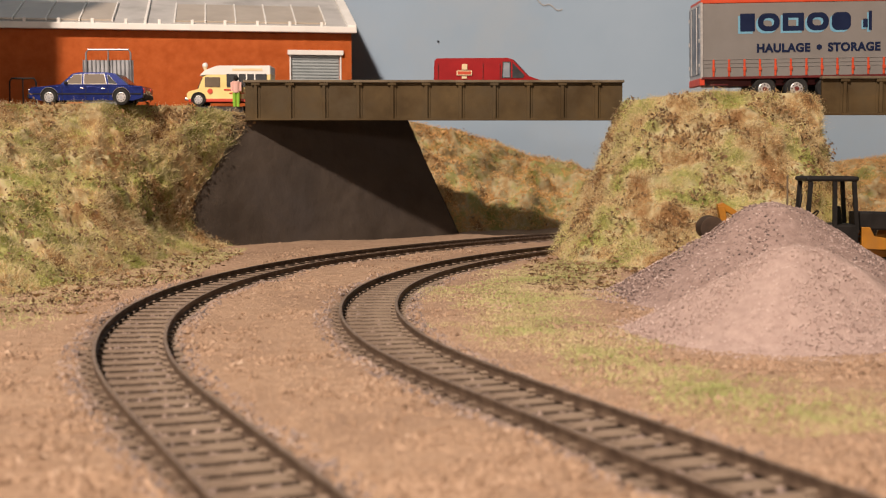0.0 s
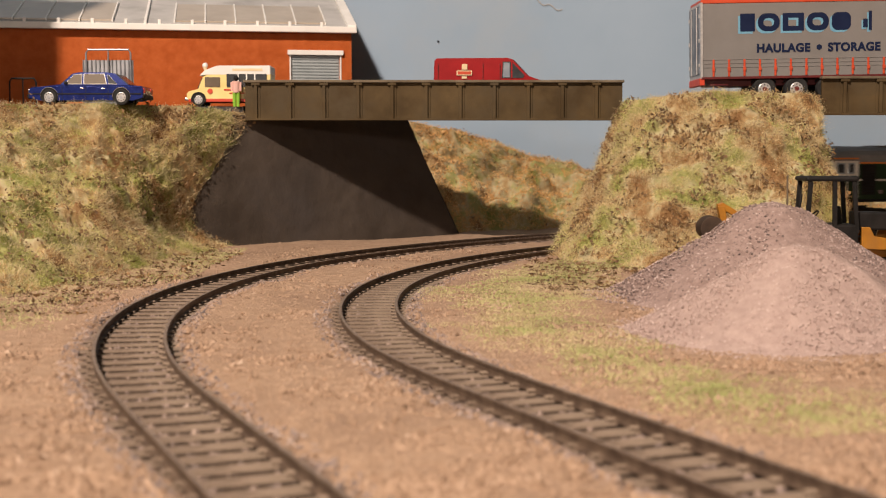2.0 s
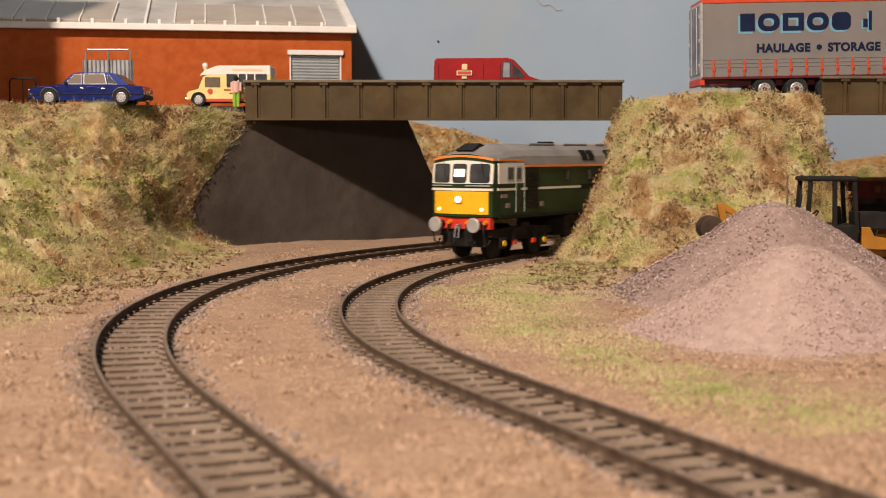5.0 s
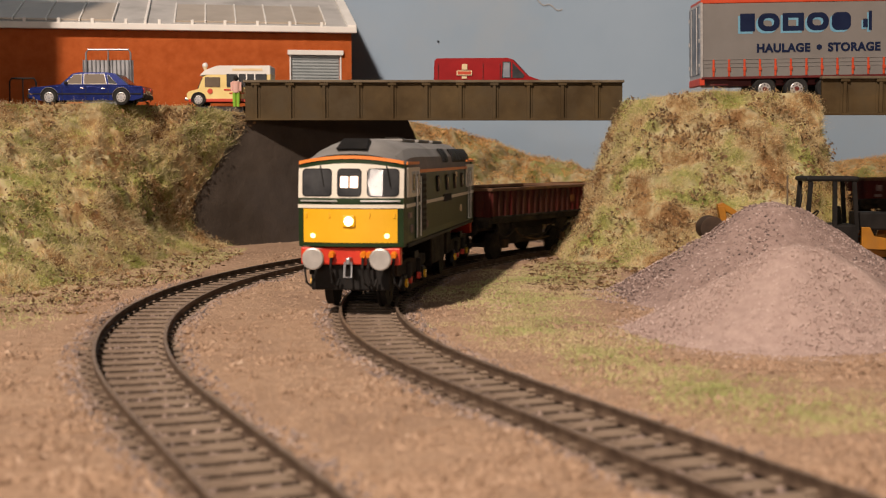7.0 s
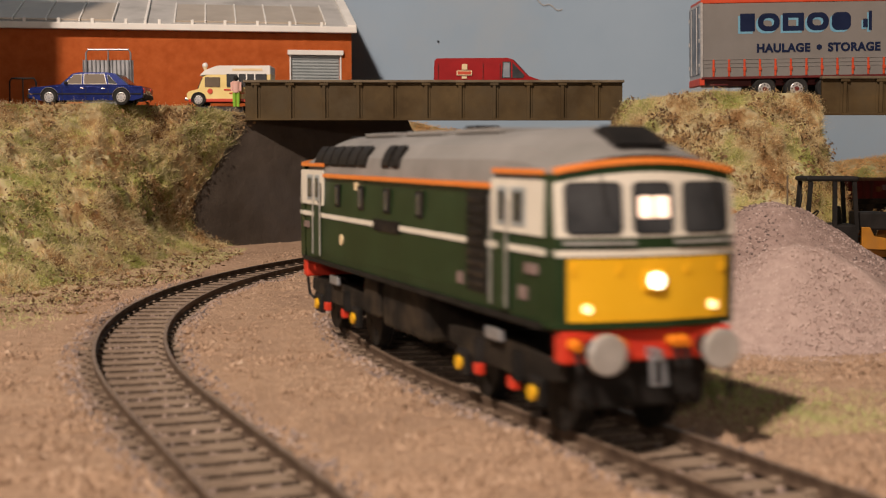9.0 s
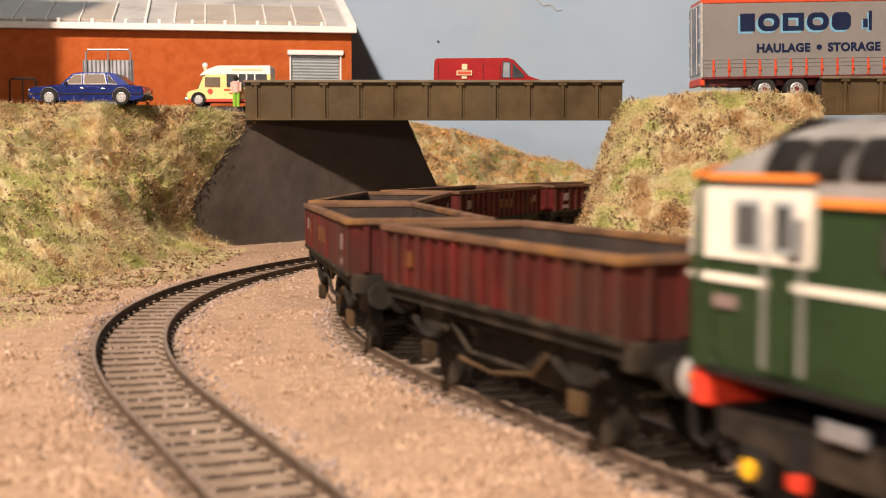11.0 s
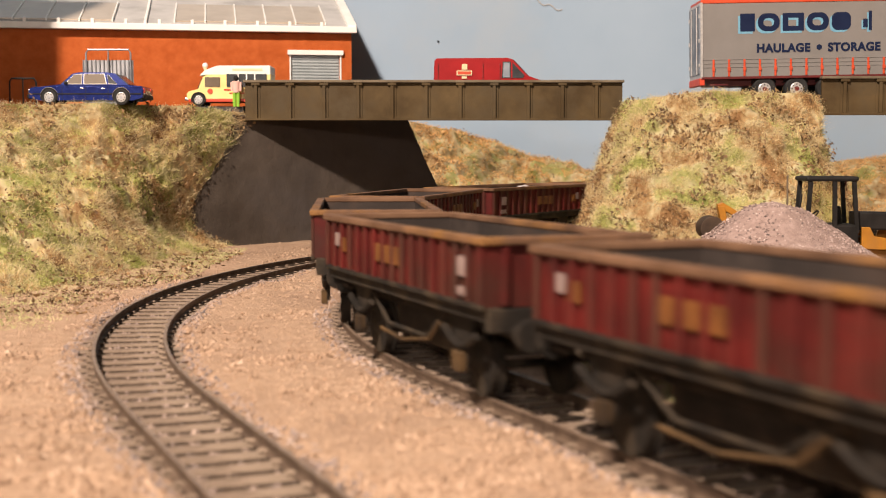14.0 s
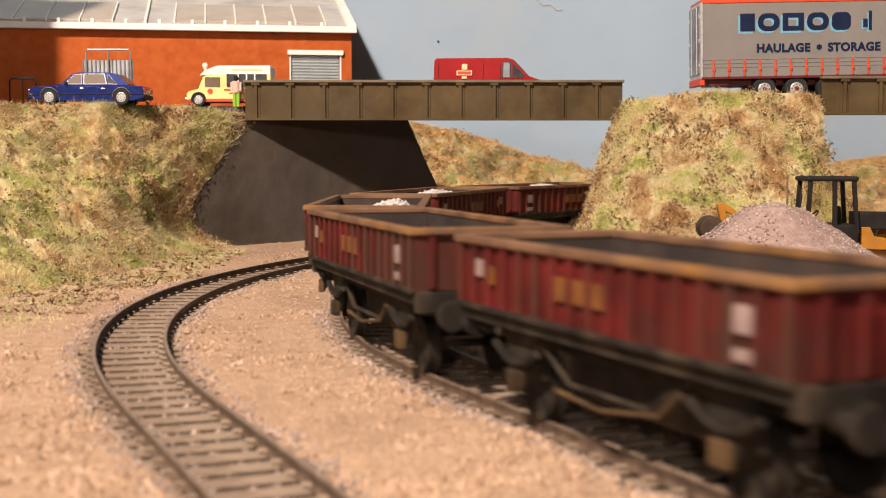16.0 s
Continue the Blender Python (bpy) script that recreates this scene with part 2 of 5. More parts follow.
def box(x0, x1, y0, y1, z0, z1, bevel=0.0, bm=None, seg=2):
    b = bmesh.new()
    bmesh.ops.create_cube(b, size=1)
    for v in b.verts:
        v.co = ((x0 + x1) / 2 + v.co.x * (x1 - x0), (y0 + y1) / 2 + v.co.y * (y1 - y0), (z0 + z1) / 2 + v.co.z * (z1 - z0))
    if bevel:
        bmesh.ops.bevel(b, geom=list(b.edges), offset=bevel, segments=seg, profile=0.5, affect="EDGES")
    return b if bm is None else join(bm, b)


def join(bm, *others):
    for o in others:
        me = bpy.data.meshes.new("t")
        o.to_mesh(me)
        o.free()
        bm.from_mesh(me)
        bpy.data.meshes.remove(me)
    return bm


def cyl(p, q, r, seg=16, r2=None, bm=None, bevel=0.0):
    p, q = Vector(p), Vector(q)
    b = bmesh.new()
    bmesh.ops.create_cone(b, cap_ends=True, segments=seg, radius1=r, radius2=r if r2 is None else r2, depth=(q - p).length)
    if bevel:
        bmesh.ops.bevel(b, geom=[e for e in b.edges if len(e.link_faces) == 2 and any(len(f.verts) > 4 for f in e.link_faces)], offset=bevel, segments=2, profile=0.5, affect="EDGES")
    bmesh.ops.transform(b, matrix=Matrix.Translation((p + q) / 2) @ (q - p).to_track_quat("Z", "Y").to_matrix().to_4x4(), verts=b.verts)
    return b if bm is None else join(bm, b)


def tube(pts, r, seg=8):
    """A round bar along points."""
    b = bmesh.new()
    pts = [Vector(p) for p in pts]
    rings = []
    for i, p in enumerate(pts):
        d = (pts[min(i + 1, len(pts) - 1)] - pts[max(i - 1, 0)]).normalized()
        q = d.to_track_quat("Z", "Y").to_matrix()
        rings.append([b.verts.new(p + q @ Vector((r * math.cos(2 * math.pi * k / seg), r * math.sin(2 * math.pi * k / seg), 0))) for k in range(seg)])
    for a, c in zip(rings, rings[1:]):
        for k in range(seg):
            b.faces.new((a[k], a[(k + 1) % seg], c[(k + 1) % seg], c[k]))
    b.faces.new(rings[0][::-1])
    b.faces.new(rings[-1])
    return b


def loft(rings, close=True, caps=True):
    b = bmesh.new()
    vs = [[b.verts.new(p) for p in r] for r in rings]
    n = len(vs[0])
    for a, c in zip(vs, vs[1:]):
        for k in range(n if close else n - 1):
            b.faces.new((a[k], a[(k + 1) % n], c[(k + 1) % n], c[k]))
    if caps and close:
        b.faces.new(vs[0][::-1])
        b.faces.new(vs[-1])
    bmesh.ops.recalc_face_normals(b, faces=b.faces)
    return b


def prism(outline, axis, a, c, bevel=0.0):
    """A flat outline pulled along an axis from a to c. axis 'y': outline is (x, z); 'x': (y, z); 'z': (x, y)."""
    put = {"y": lambda u, v, w: (u, w, v), "x": lambda u, v, w: (w, u, v), "z": lambda u, v, w: (u, v, w)}[axis]
    b = loft([[put(u, v, w) for u, v in outline] for w in (a, c)])
    if bevel:
        bmesh.ops.bevel(b, geom=list(b.edges), offset=bevel, segments=2, profile=0.5, affect="EDGES")
    return b


def round_rect(u0, u1, v0, v1, r, n=4):
    out = []
    for cu, cv, s in ((u1 - r, v1 - r, 0), (u0 + r, v1 - r, 90), (u0 + r, v0 + r, 180), (u1 - r, v0 + r, 270)):
        for k in range(n + 1):
            a = radians(s + 90 * k / n)
            out.append((cu + r * math.cos(a), cv + r * math.sin(a)))
    return out


def ring(outer, inner, put, a, c):
    """A frame between two outlines with the same number of points, from depth a to depth c."""
    b = bmesh.new()
    v = [[b.verts.new(put(u, w, d)) for u, w in o] for o, d in ((outer, a), (outer, c), (inner, c), (inner, a))]
    n = len(outer)
    for i in range(4):
        p, q = v[i], v[(i + 1) % 4]
        for k in range(n):
            b.faces.new((p[k], p[(k + 1) % n], q[(k + 1) % n], q[k]))
    bmesh.ops.recalc_face_normals(b, faces=b.faces)
    return b


def fast(name, verts, faces, material, parent=None, kind="", label=""):
    me = bpy.data.meshes.new(name)
    me.from_pydata([(x * U, y * U, z * U) for x, y, z in verts], [], faces)
    me.materials.append(material)
    ob = new(name, me)
    ob.parent = parent
    tagged(ob, label, kind=kind)
    return ob


rng = np.random.RandomState(7)
OCT = [(0, 2, 4), (2, 1, 4), (1, 3, 4), (3, 0, 4), (2, 0, 5), (1, 2, 5), (3, 1, 5), (0, 3, 5)]


def crumbs(points, lo, hi, sink=0.35):
    """Small uneven eight-sided stones at the points."""
    P = np.array(points, float)
    n = len(P)
    r = lo + (hi - lo) * rng.rand(n) ** 2
    a = rng.rand(n) * 6.283
    D = np.array(((1, 0, 0), (-1, 0, 0), (0, 1, 0), (0, -1, 0), (0, 0, 1), (0, 0, -1)), float)
    j = r[:, None] * (0.6 + 0.7 * rng.rand(n, 6))
    c, s = np.cos(a)[:, None], np.sin(a)[:, None]
    V = np.stack([P[:, :1] + j * (D[:, 0] * c - D[:, 1] * s), P[:, 1:2] + j * (D[:, 0] * s + D[:, 1] * c), P[:, 2:] + j * D[:, 2] * 0.85 + (r * sink)[:, None]], 2)
    F = (np.arange(n) * 6)[:, None, None] + np.array(OCT)[None]
    return V.reshape(-1, 3).tolist(), F.reshape(-1, 3).tolist()


def unit(v):
    return v / np.maximum(np.linalg.norm(v, axis=1, keepdims=True), 1e-9)


def blades(points, normals, lo, hi, width, lean=0.8, droop=0.25):
    """Short tapered fibres, each bent once, at points with a normal."""
    P, N = np.array(points, float), np.array(normals, float)
    n = len(P)
    L = (lo + (hi - lo) * rng.rand(n, 1) ** 2)
    d = N * 0.6 + np.array((0, 0, 0.5)) + rng.normal(0, lean, (n, 3))
    d[:, 2] = abs(d[:, 2]) * 0.8 + 0.05
    d = unit(d)
    s = unit(np.cross(d, rng.normal(0, 1, (n, 3)))) * width * (0.6 + 0.8 * rng.rand(n, 1))
    q = P + d * L * 0.6
    e = q + (d + rng.normal(0, 0.35, (n, 3)) - np.array((0, 0, droop))) * L * 0.4
    V = np.stack([P - s, P + s, q + s * 0.7, q - s * 0.7, e], 1)
    k = (np.arange(n) * 5)[:, None]
    F = (k + np.array((0, 1, 2, 3))).tolist() + (k + np.array((3, 2, 4))).tolist()
    return V.reshape(-1, 3).tolist(), F


def flakes(points, normals, lo, hi):
    """Small curled scraps of leaf."""
    P, N = np.array(points, float), np.array(normals, float)
    n = len(P)
    a = rng.normal(0, 1, (n, 3))
    a = unit(a - N * (a * N).sum(1, keepdims=True) * 0.75)
    b = unit(np.cross(a, N + rng.normal(0, 0.6, (n, 3))))
    L = lo + (hi - lo) * rng.rand(n, 1) ** 2
    up = unit(np.cross(a, b))
    w = L * (0.25 + 0.4 * rng.rand(n, 1))
    c = P + N * 0.6
    V = np.stack([c - a * L, c - b * w + up * L * .25, c + b * w + up * L * .3, c + a * L + up * L * .35 * rng.normal(0, 1, (n, 1))], 1)
    k = (np.arange(n) * 4)[:, None]
    F = (k + np.array((0, 1, 2))).tolist() + (k + np.array((1, 3, 2))).tolist()
    return V.reshape(-1, 3).tolist(), F


# ---------------------------------------------------------------- the line of the tracks
STEP = 2.0
S = np.arange(-900, 1400 + STEP, STEP)
KAP = np.interp(S, [-60, 80, 220, 360, 560], [0.0133, -0.119, -2.487, -2.457, -2.020]) / 1000
KAP[S < -60] = 0
TH = np.cumsum(KAP) * STEP
I0 = int(np.argmin(abs(S - 300)))
TH = TH - TH[I0] + 1.5912
CX, CY = np.cumsum(np.cos(TH)) * STEP, np.cumsum(np.sin(TH)) * STEP
CX, CY = CX - CX[I0] - 25.94, CY - CY[I0] + 461.2
# the near end lies a little further east than the plain curve
EASE = np.clip((200 - S) / 110, 0, 1)
EASE = 2.2 * EASE * EASE * (3 - 2 * EASE)
CX, CY = CX + np.sin(TH) * EASE, CY - np.cos(TH) * EASE
GAUGE = 9.5


def line(s, off=0.0):
    th = np.interp(s, S, TH)
    return np.interp(s, S, CX) - math.sin(th) * off, np.interp(s, S, CY) + math.cos(th) * off, th


def far_off(s):
    return 72.5 - 1.8 * (s - 300) / 500


def near_line(x, y):
    """Signed distance from the nearer track's centre line, and the place along it."""
    d = (CX - x) ** 2 + (CY - y) ** 2
    i = int(np.argmin(d))
    return -(x - CX[i]) * math.sin(TH[i]) + (y - CY[i]) * math.cos(TH[i]), S[i]


def near_lines(x, y):
    """The same for arrays of places."""
    d, s = np.zeros(len(x)), np.zeros(len(x))
    for a in range(0, len(x), 4000):
        p, q = x[a:a + 4000, None], y[a:a + 4000, None]
        i = np.argmin((CX[None] - p) ** 2 + (CY[None] - q) ** 2, axis=1)
        d[a:a + 4000] = -(p[:, 0] - CX[i]) * np.sin(TH[i]) + (q[:, 0] - CY[i]) * np.cos(TH[i])
        s[a:a + 4000] = S[i]
    return d, s


def road_z(y):
    return 77.5 + 0.033 * (y - 670)

# ---------------------------------------------------------------- ground, backdrop, room
def ground_z(x, y):
    d, s = near_line(x, y)
    fo = far_off(s)
    dist = min(abs(d), abs(d - fo))
    bed = max(0.0, min(1.0, (dist - 11.2) / 2.6))
    n = noise.noise(Vector((x * 0.03, y * 0.03, 0.3))) * 1.5 + noise.noise(Vector((x * 0.12, y * 0.12, 4.3))) * 0.7
    return -4.7 + bed * (2.4 + n)


def ground_zs(x, y):
    """The same for arrays of places, with the broad unevenness only sampled once a place."""
    d, s = near_lines(x, y)
    dist = np.minimum(abs(d), abs(d - far_off(s)))
    bed = np.clip((dist - 11.2) / 2.6, 0, 1)
    n = np.array([noise.noise(Vector((a * 0.03, b * 0.03, 0.3))) * 1.5 + noise.noise(Vector((a * 0.12, b * 0.12, 4.3))) * 0.7 for a, b in zip(x, y)])
    return -4.7 + bed * (2.4 + n), dist, d, s


def make_ground():
    xs = np.concatenate([np.arange(-900, -260, 40), np.arange(-260, 400, 4.5), np.arange(400, 1001, 40)])
    ys = np.concatenate([np.arange(-1000, 180, 40), np.arange(180, 760, 4.5), np.arange(760, 1121, 12)])
    gx, gy = np.meshgrid(xs, ys)
    gz = ground_zs(gx.ravel(), gy.ravel())[0]
    v = list(zip(gx.ravel(), gy.ravel(), gz))
    n = len(xs)
    f = [(j * n + i, j * n + i + 1, (j + 1) * n + i + 1, (j + 1) * n + i) for j in range(len(ys) - 1) for i in range(n - 1)]
    g = fast("ground", v, f, M["sand"])
    g.data.polygons.foreach_set("use_smooth", [True] * len(g.data.polygons))
    tagged(g, "sandy buff scenic ground of fine glued grit", "ground", kind="structure")
    y = 185 + 600 * rng.rand(80000) ** 1.5
    x = (rng.rand(80000) * 2 - 1) * (0.36 * y + 25)
    z, dist, d, s = ground_zs(x, y)
    ok = dist > 12.6
    pts = np.c_[x, y, z][ok]
    v, f = crumbs(pts, 0.12, 0.52, 0.05)
    tagged(fast("sand_grit", v, f, M["grain"]), "loose buff and brown grit scattered over the ground", "grit", kind="stuff")
    # darker clods and coarse grains lie in drifts
    y = 190 + 560 * rng.rand(60000) ** 1.4
    x = (rng.rand(60000) * 2 - 1) * (0.36 * y + 25)
    z, dist, d, s = ground_zs(x, y)
    w = np.array([noise.noise(Vector((a * 0.035, b * 0.035, 5))) + 0.6 * noise.noise(Vector((a * 0.11, b * 0.11, 8))) for a, b in zip(x, y)])
    ok = (dist > 15) & (w + 0.5 * rng.rand(len(x)) > 0.40)
    v, f = crumbs(np.c_[x, y, z][ok], 0.25, 1.15, 0.1)
    tagged(fast("sand_clods", v, f, M["clod"]), "coarser brown clods of grit lying in drifts", "grit", kind="stuff")
    pts = []
    for off in (0, 1):
        for s in np.arange(-60, 820, 0.5):
            for k in range(5 if s < 420 else 2):
                side = (12.0 + 6.5 * rng.rand() ** 1.5) * (1 if rng.rand() < 0.5 else -1)
                if rng.rand() < 0.4:
                    side = (rng.rand() * 2 - 1) * 11.8
                x, y, th = line(s + rng.rand(), side + (far_off(s) if off else 0))
                if y > 150:
                    pts.append((x, y, side))
    p = np.array(pts)
    p[:, 2] = np.where(abs(p[:, 2]) < 11.9, -3.5, ground_zs(p[:, 0], p[:, 1])[0])
    pts = p
    v, f = crumbs(pts, 0.3, 0.95, 0.1)
    tagged(fast("track_ballast", v, f, M["ballast"]), "grey-brown ballast chips along both tracks", "ballast", kind="stuff")


def make_room():
    b = tagged(part("backdrop", box(-900, 1000, 1116, 1126, -60, 620, 1), M["sky"]), "pale blue painted backboard behind the layout", "backdrop", kind="structure")
    # Board added out of view so its shadow falls on the warehouse's west end.
    tagged(part("wall_west", box(-560, -280, 703, 711, 70, 300, 1), M["plaster"]), "unseen board added to shade the west end of the warehouse", "wall", kind="structure")
    pts = [(75 + 25 * k / 12, 1115.6, 183 - 11 * (k / 12) ** 0.7 + 1.4 * math.sin(k * 1.1)) for k in range(13)]
    part("scratch", tube(pts, 0.5, 6), M["roof"], b, "thin dark scratch")
    part("speck", sphere(-4, 1115.6, 146, 1.0, u=8), M["black"], b, "small dark speck")
    return b


# ---------------------------------------------------------------- tracks
def make_track(off, label):
    t = thing("track", Matrix(), label, "track", "curved railway tracks")
    for sgn in (1, -1):
        rings, prof = [], [(-0.45, 0.0), (0.45, 0.0), (0.5, -0.15), (0.5, -0.7), (0.2, -0.95), (0.2, -2.2), (1.0, -2.5), (1.0, -2.8), (-1.0, -2.8), (-1.0, -2.5), (-0.2, -2.2), (-0.2, -0.95), (-0.5, -0.7), (-0.5, -0.15)]
        for s in np.arange(-820, 1300, 6.0):
            x, y, th = line(s, (far_off(s) if off else 0) + sgn * GAUGE)
            rings.append([(x - math.sin(th) * u, y + math.cos(th) * u, w) for u, w in prof])
        b = loft(rings)
        for f in b.faces:
            if len(f.verts) == 4 and f.normal.z > 0.7 and f.calc_center_median().z > -0.5:
                f.material_index = 1
        part("rail", b, [M["rail"], M["railtop"]], t)
    rings = []
    for s in np.arange(-820, 1300, 12.0):
        x, y, th = line(s, far_off(s) if off else 0)
        rings.append([(x - math.sin(th) * u, y + math.cos(th) * u, w) for u, w in ((14.9, -5.2), (13.9, -3.75), (-13.9, -3.75), (-14.9, -5.2))])
    part("track_bed", loft(rings), M["bed"], t, "dark brown ballast bed")
    first = None
    rest = []
    ps = list(np.arange(-816, 1296, 9.0))
    for s in ps:
        x, y, th = line(s, far_off(s) if off else 0)
        m = mm(x, y, -2.8, math.degrees(th) + rng.normal(0, 0.5))
        if -90 < s < 1000:
            if first is None:
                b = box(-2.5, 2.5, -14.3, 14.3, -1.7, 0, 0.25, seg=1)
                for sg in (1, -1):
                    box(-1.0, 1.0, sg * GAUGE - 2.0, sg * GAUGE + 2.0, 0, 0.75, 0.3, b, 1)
                # Tops stay brown; side faces take the dark bed colour as painted shade.
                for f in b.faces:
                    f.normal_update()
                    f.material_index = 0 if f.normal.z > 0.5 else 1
                first = part("sleeper", b, [M["sleeper"], M["bed"]], t, "brown sleeper with sides coloured dark as shade", at=m)
            else:
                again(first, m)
        else:
            rest.append((x, y, th))
    v, f = [], []
    for x, y, th in rest:
        k = len(v)
        for du in (-2.2, 2.2):
            for dw in (-14.3, 14.3):
                for z in (-4.4, -2.8):
                    v.append((x + math.cos(th) * du - math.sin(th) * dw, y + math.sin(th) * du + math.cos(th) * dw, z))
        f += [tuple(k + i for i in q) for q in ((0, 1, 3, 2), (4, 6, 7, 5), (0, 4, 5, 1), (2, 3, 7, 6), (1, 5, 7, 3), (0, 2, 6, 4))]
    fast("far_sleepers", v, f, M["sleeper"], t, "stuff")
    return t


# ---------------------------------------------------------------- banks
def curve_pts(pts, n):
    p = np.array(pts, float)
    d = np.r_[0, np.cumsum(np.linalg.norm(np.diff(p, axis=0), axis=1))]
    u = np.linspace(0, d[-1], n)
    return np.c_[[np.interp(u, d, p[:, k]) for k in range(3)]].T


def make_bank(name, foot, top, label, n, m, rough, grass, count, lo, hi, width, litter, bulge=0.0, seed=0.0, scrub=8000, end=None):
    a, c = curve_pts(foot, n), curve_pts(top, n)
    P = np.zeros((m, n, 3))
    for j in range(m):
        u = j / (m - 1)
        h = u + bulge * math.sin(math.pi * u)
        P[j] = a + (c - a) * u
        P[j, :, 2] = a[:, 2] + (c[:, 2] - a[:, 2]) * h
        if end is not None:      # the last stretch is hollowed towards the wall that it runs up against
            k = np.clip((np.arange(n) / (n - 1) - 0.66) / 0.34, 0, 1)[:, None]
            P[j] += 3.4 * u * (1 - u) ** 2 * k * k * (3 - 2 * k) * np.array(end)
    for j in range(m):
        for i in range(n):
            x, y, z = P[j, i]
            w = min(1.0, 4 * j / (m - 1)) * min(1.0, 5 * (m - 1 - j) / (m - 1) + 0.12)
            q = Vector((x * 0.028, y * 0.028, z * 0.028 + seed))
            w *= 1.0 if end is None else min(1.0, 0.1 + (n - 1 - i) / 22)
            d = (noise.noise(q) * 1.0 + noise.noise(q * 2.6) * 0.75 + noise.noise(q * 6) * 0.4 + noise.noise(q * 14) * 0.16) * rough * w
            P[j, i] += np.array((0.0, -0.75 * d, 0.6 * d))
    v = [tuple(p) for r in P for p in r]
    f = [(j * n + i, j * n + i + 1, (j + 1) * n + i + 1, (j + 1) * n + i) for j in range(m - 1) for i in range(n - 1)]
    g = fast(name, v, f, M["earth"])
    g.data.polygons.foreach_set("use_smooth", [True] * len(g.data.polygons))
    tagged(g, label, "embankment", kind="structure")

    def sample(k):
        j, i = rng.rand(k) * (m - 1.001), rng.rand(k) * (n - 1.001)
        a0, b0 = j.astype(int), i.astype(int)
        fj, fi = (j - a0)[:, None], (i - b0)[:, None]
        p = P[a0, b0] * (1 - fj) * (1 - fi) + P[a0 + 1, b0] * fj * (1 - fi) + P[a0, b0 + 1] * (1 - fj) * fi + P[a0 + 1, b0 + 1] * fj * fi
        nn = unit(np.cross(P[a0, b0 + 1] - P[a0, b0], P[a0 + 1, b0] - P[a0, b0]))
        return p, nn * np.where(nn[:, 2:] < 0, -1, 1)

    def where(p, scale, shift, least):
        return np.array([noise.noise(Vector(q) * scale + Vector((shift, 2, 1))) > least for q in p])
    p, nn = sample(count)
    ok = where(p, 0.09, 0.0, -0.36)
    vv, ff = blades(p[ok], nn[ok], lo, hi, width)
    tagged(fast(name + "_grass", vv, ff, grass), "dry straw and green static grass fibres on the " + name.replace("_", " "), "grass", kind="stuff")
    p, nn = sample(count // 2)
    ok = where(p, 0.06, 5.0, 0.0)
    p, nn = p[ok], nn[ok]
    vv, ff = blades(p, nn, hi * 0.7, hi * 1.6, width * 0.9, 1.0, 0.5)
    tagged(fast(name + "_straw", vv, ff, M["straw"]), "longer pale straw tufts on the " + name.replace("_", " "), "grass", kind="stuff")
    p, nn = sample(scrub * 3)
    ok = where(p, 0.05, 14.0, 0.06 if scrub < 9000 else -0.2)
    p, nn = p[ok], nn[ok]
    vv, ff = flakes(p + nn * rng.rand(len(p), 1) * 2.4, nn, 0.3, 0.95)
    tagged(fast(name + "_scrub", vv, ff, M["scrub"] if scrub < 9000 else M["scrub_far"]), "rusty brown shredded scrub on the " + name.replace("_", " "), "scrub", kind="stuff")
    if litter:
        p, nn = sample(litter * 3)
        ok = where(p, 0.06, 9.0, -0.08)
        p, nn = np.repeat(p[ok], 6, 0), np.repeat(nn[ok], 6, 0)
        vv, ff = flakes(p + rng.normal(0, 2.2, p.shape) * np.array((1, 1, 0.7)), nn, 0.5, 1.8)
        tagged(fast(name + "_litter", vv, ff, M["litter"]), "dark brown shredded leaf litter caught in the grass", "leaf litter", kind="stuff")
    return g


def make_banks():
    make_bank("left_embankment",
              [(-330, 330, -4), (-222, 400, -4), (-178, 470, -4), (-160, 520, -4), (-147, 600, -4), (-137, 680, -4), (-127, 745, -4), (-120, 776, -4)],
              [(-500, 600, 75), (-330, 640, 76.5), (-262, 676, 77.5), (-225, 698, 78.2), (-190, 719, 79), (-150, 758, 79), (-117.5, 789, 76)],
              "steep model embankment of dry straw-coloured and green grass", 190, 84, 14, M["grass_green"], 210000, 1.2, 4.4, 0.075, 1500, -0.04, 1.0, 8000, (-52, -47, -7))
    make_bank("middle_embankment",
              [(96, 815, -4), (72, 770, -4), (58, 715, -4), (62, 655, -4), (90, 618, -4), (140, 612, -4), (180, 626, -4), (212, 668, -4), (226, 715, -4), (230, 765, -4), (230, 830, -4)],
              [(112, 815, 80), (108, 790, 81), (107, 765, 82), (112, 745, 82.5), (125, 736, 84.5), (155, 733, 86), (198, 733, 86), (209, 742, 84), (212, 775, 81), (213, 830, 80)],
              "rounded embankment spur thick with dry straw-coloured grass", 170, 76, 9, M["grass"], 170000, 1.3, 4.6, 0.07, 1700, -0.06, 5.0)
    foot = [(8, 892, -4), (40, 930, -4), (85, 955, -4), (140, 978, -4), (200, 1000, -4), (300, 1030, -4), (420, 1045, -4), (600, 1048, -4)]
    top = [(-31.5, 962, 77), (0, 990, 71), (28, 1010, 63.6), (72, 1034, 48.9), (123, 1053, 37.3), (210, 1076, 37.3), (340, 1098, 47), (420, 1104, 52), (600, 1106, 55)]
    make_bank("far_embankment", foot, top, "low rust-brown and green scrub bank beyond the tracks", 170, 60, 16, M["grass_far"], 90000, 1.2, 3.8, 0.12, 350, 0.08, 9.0, 24000)


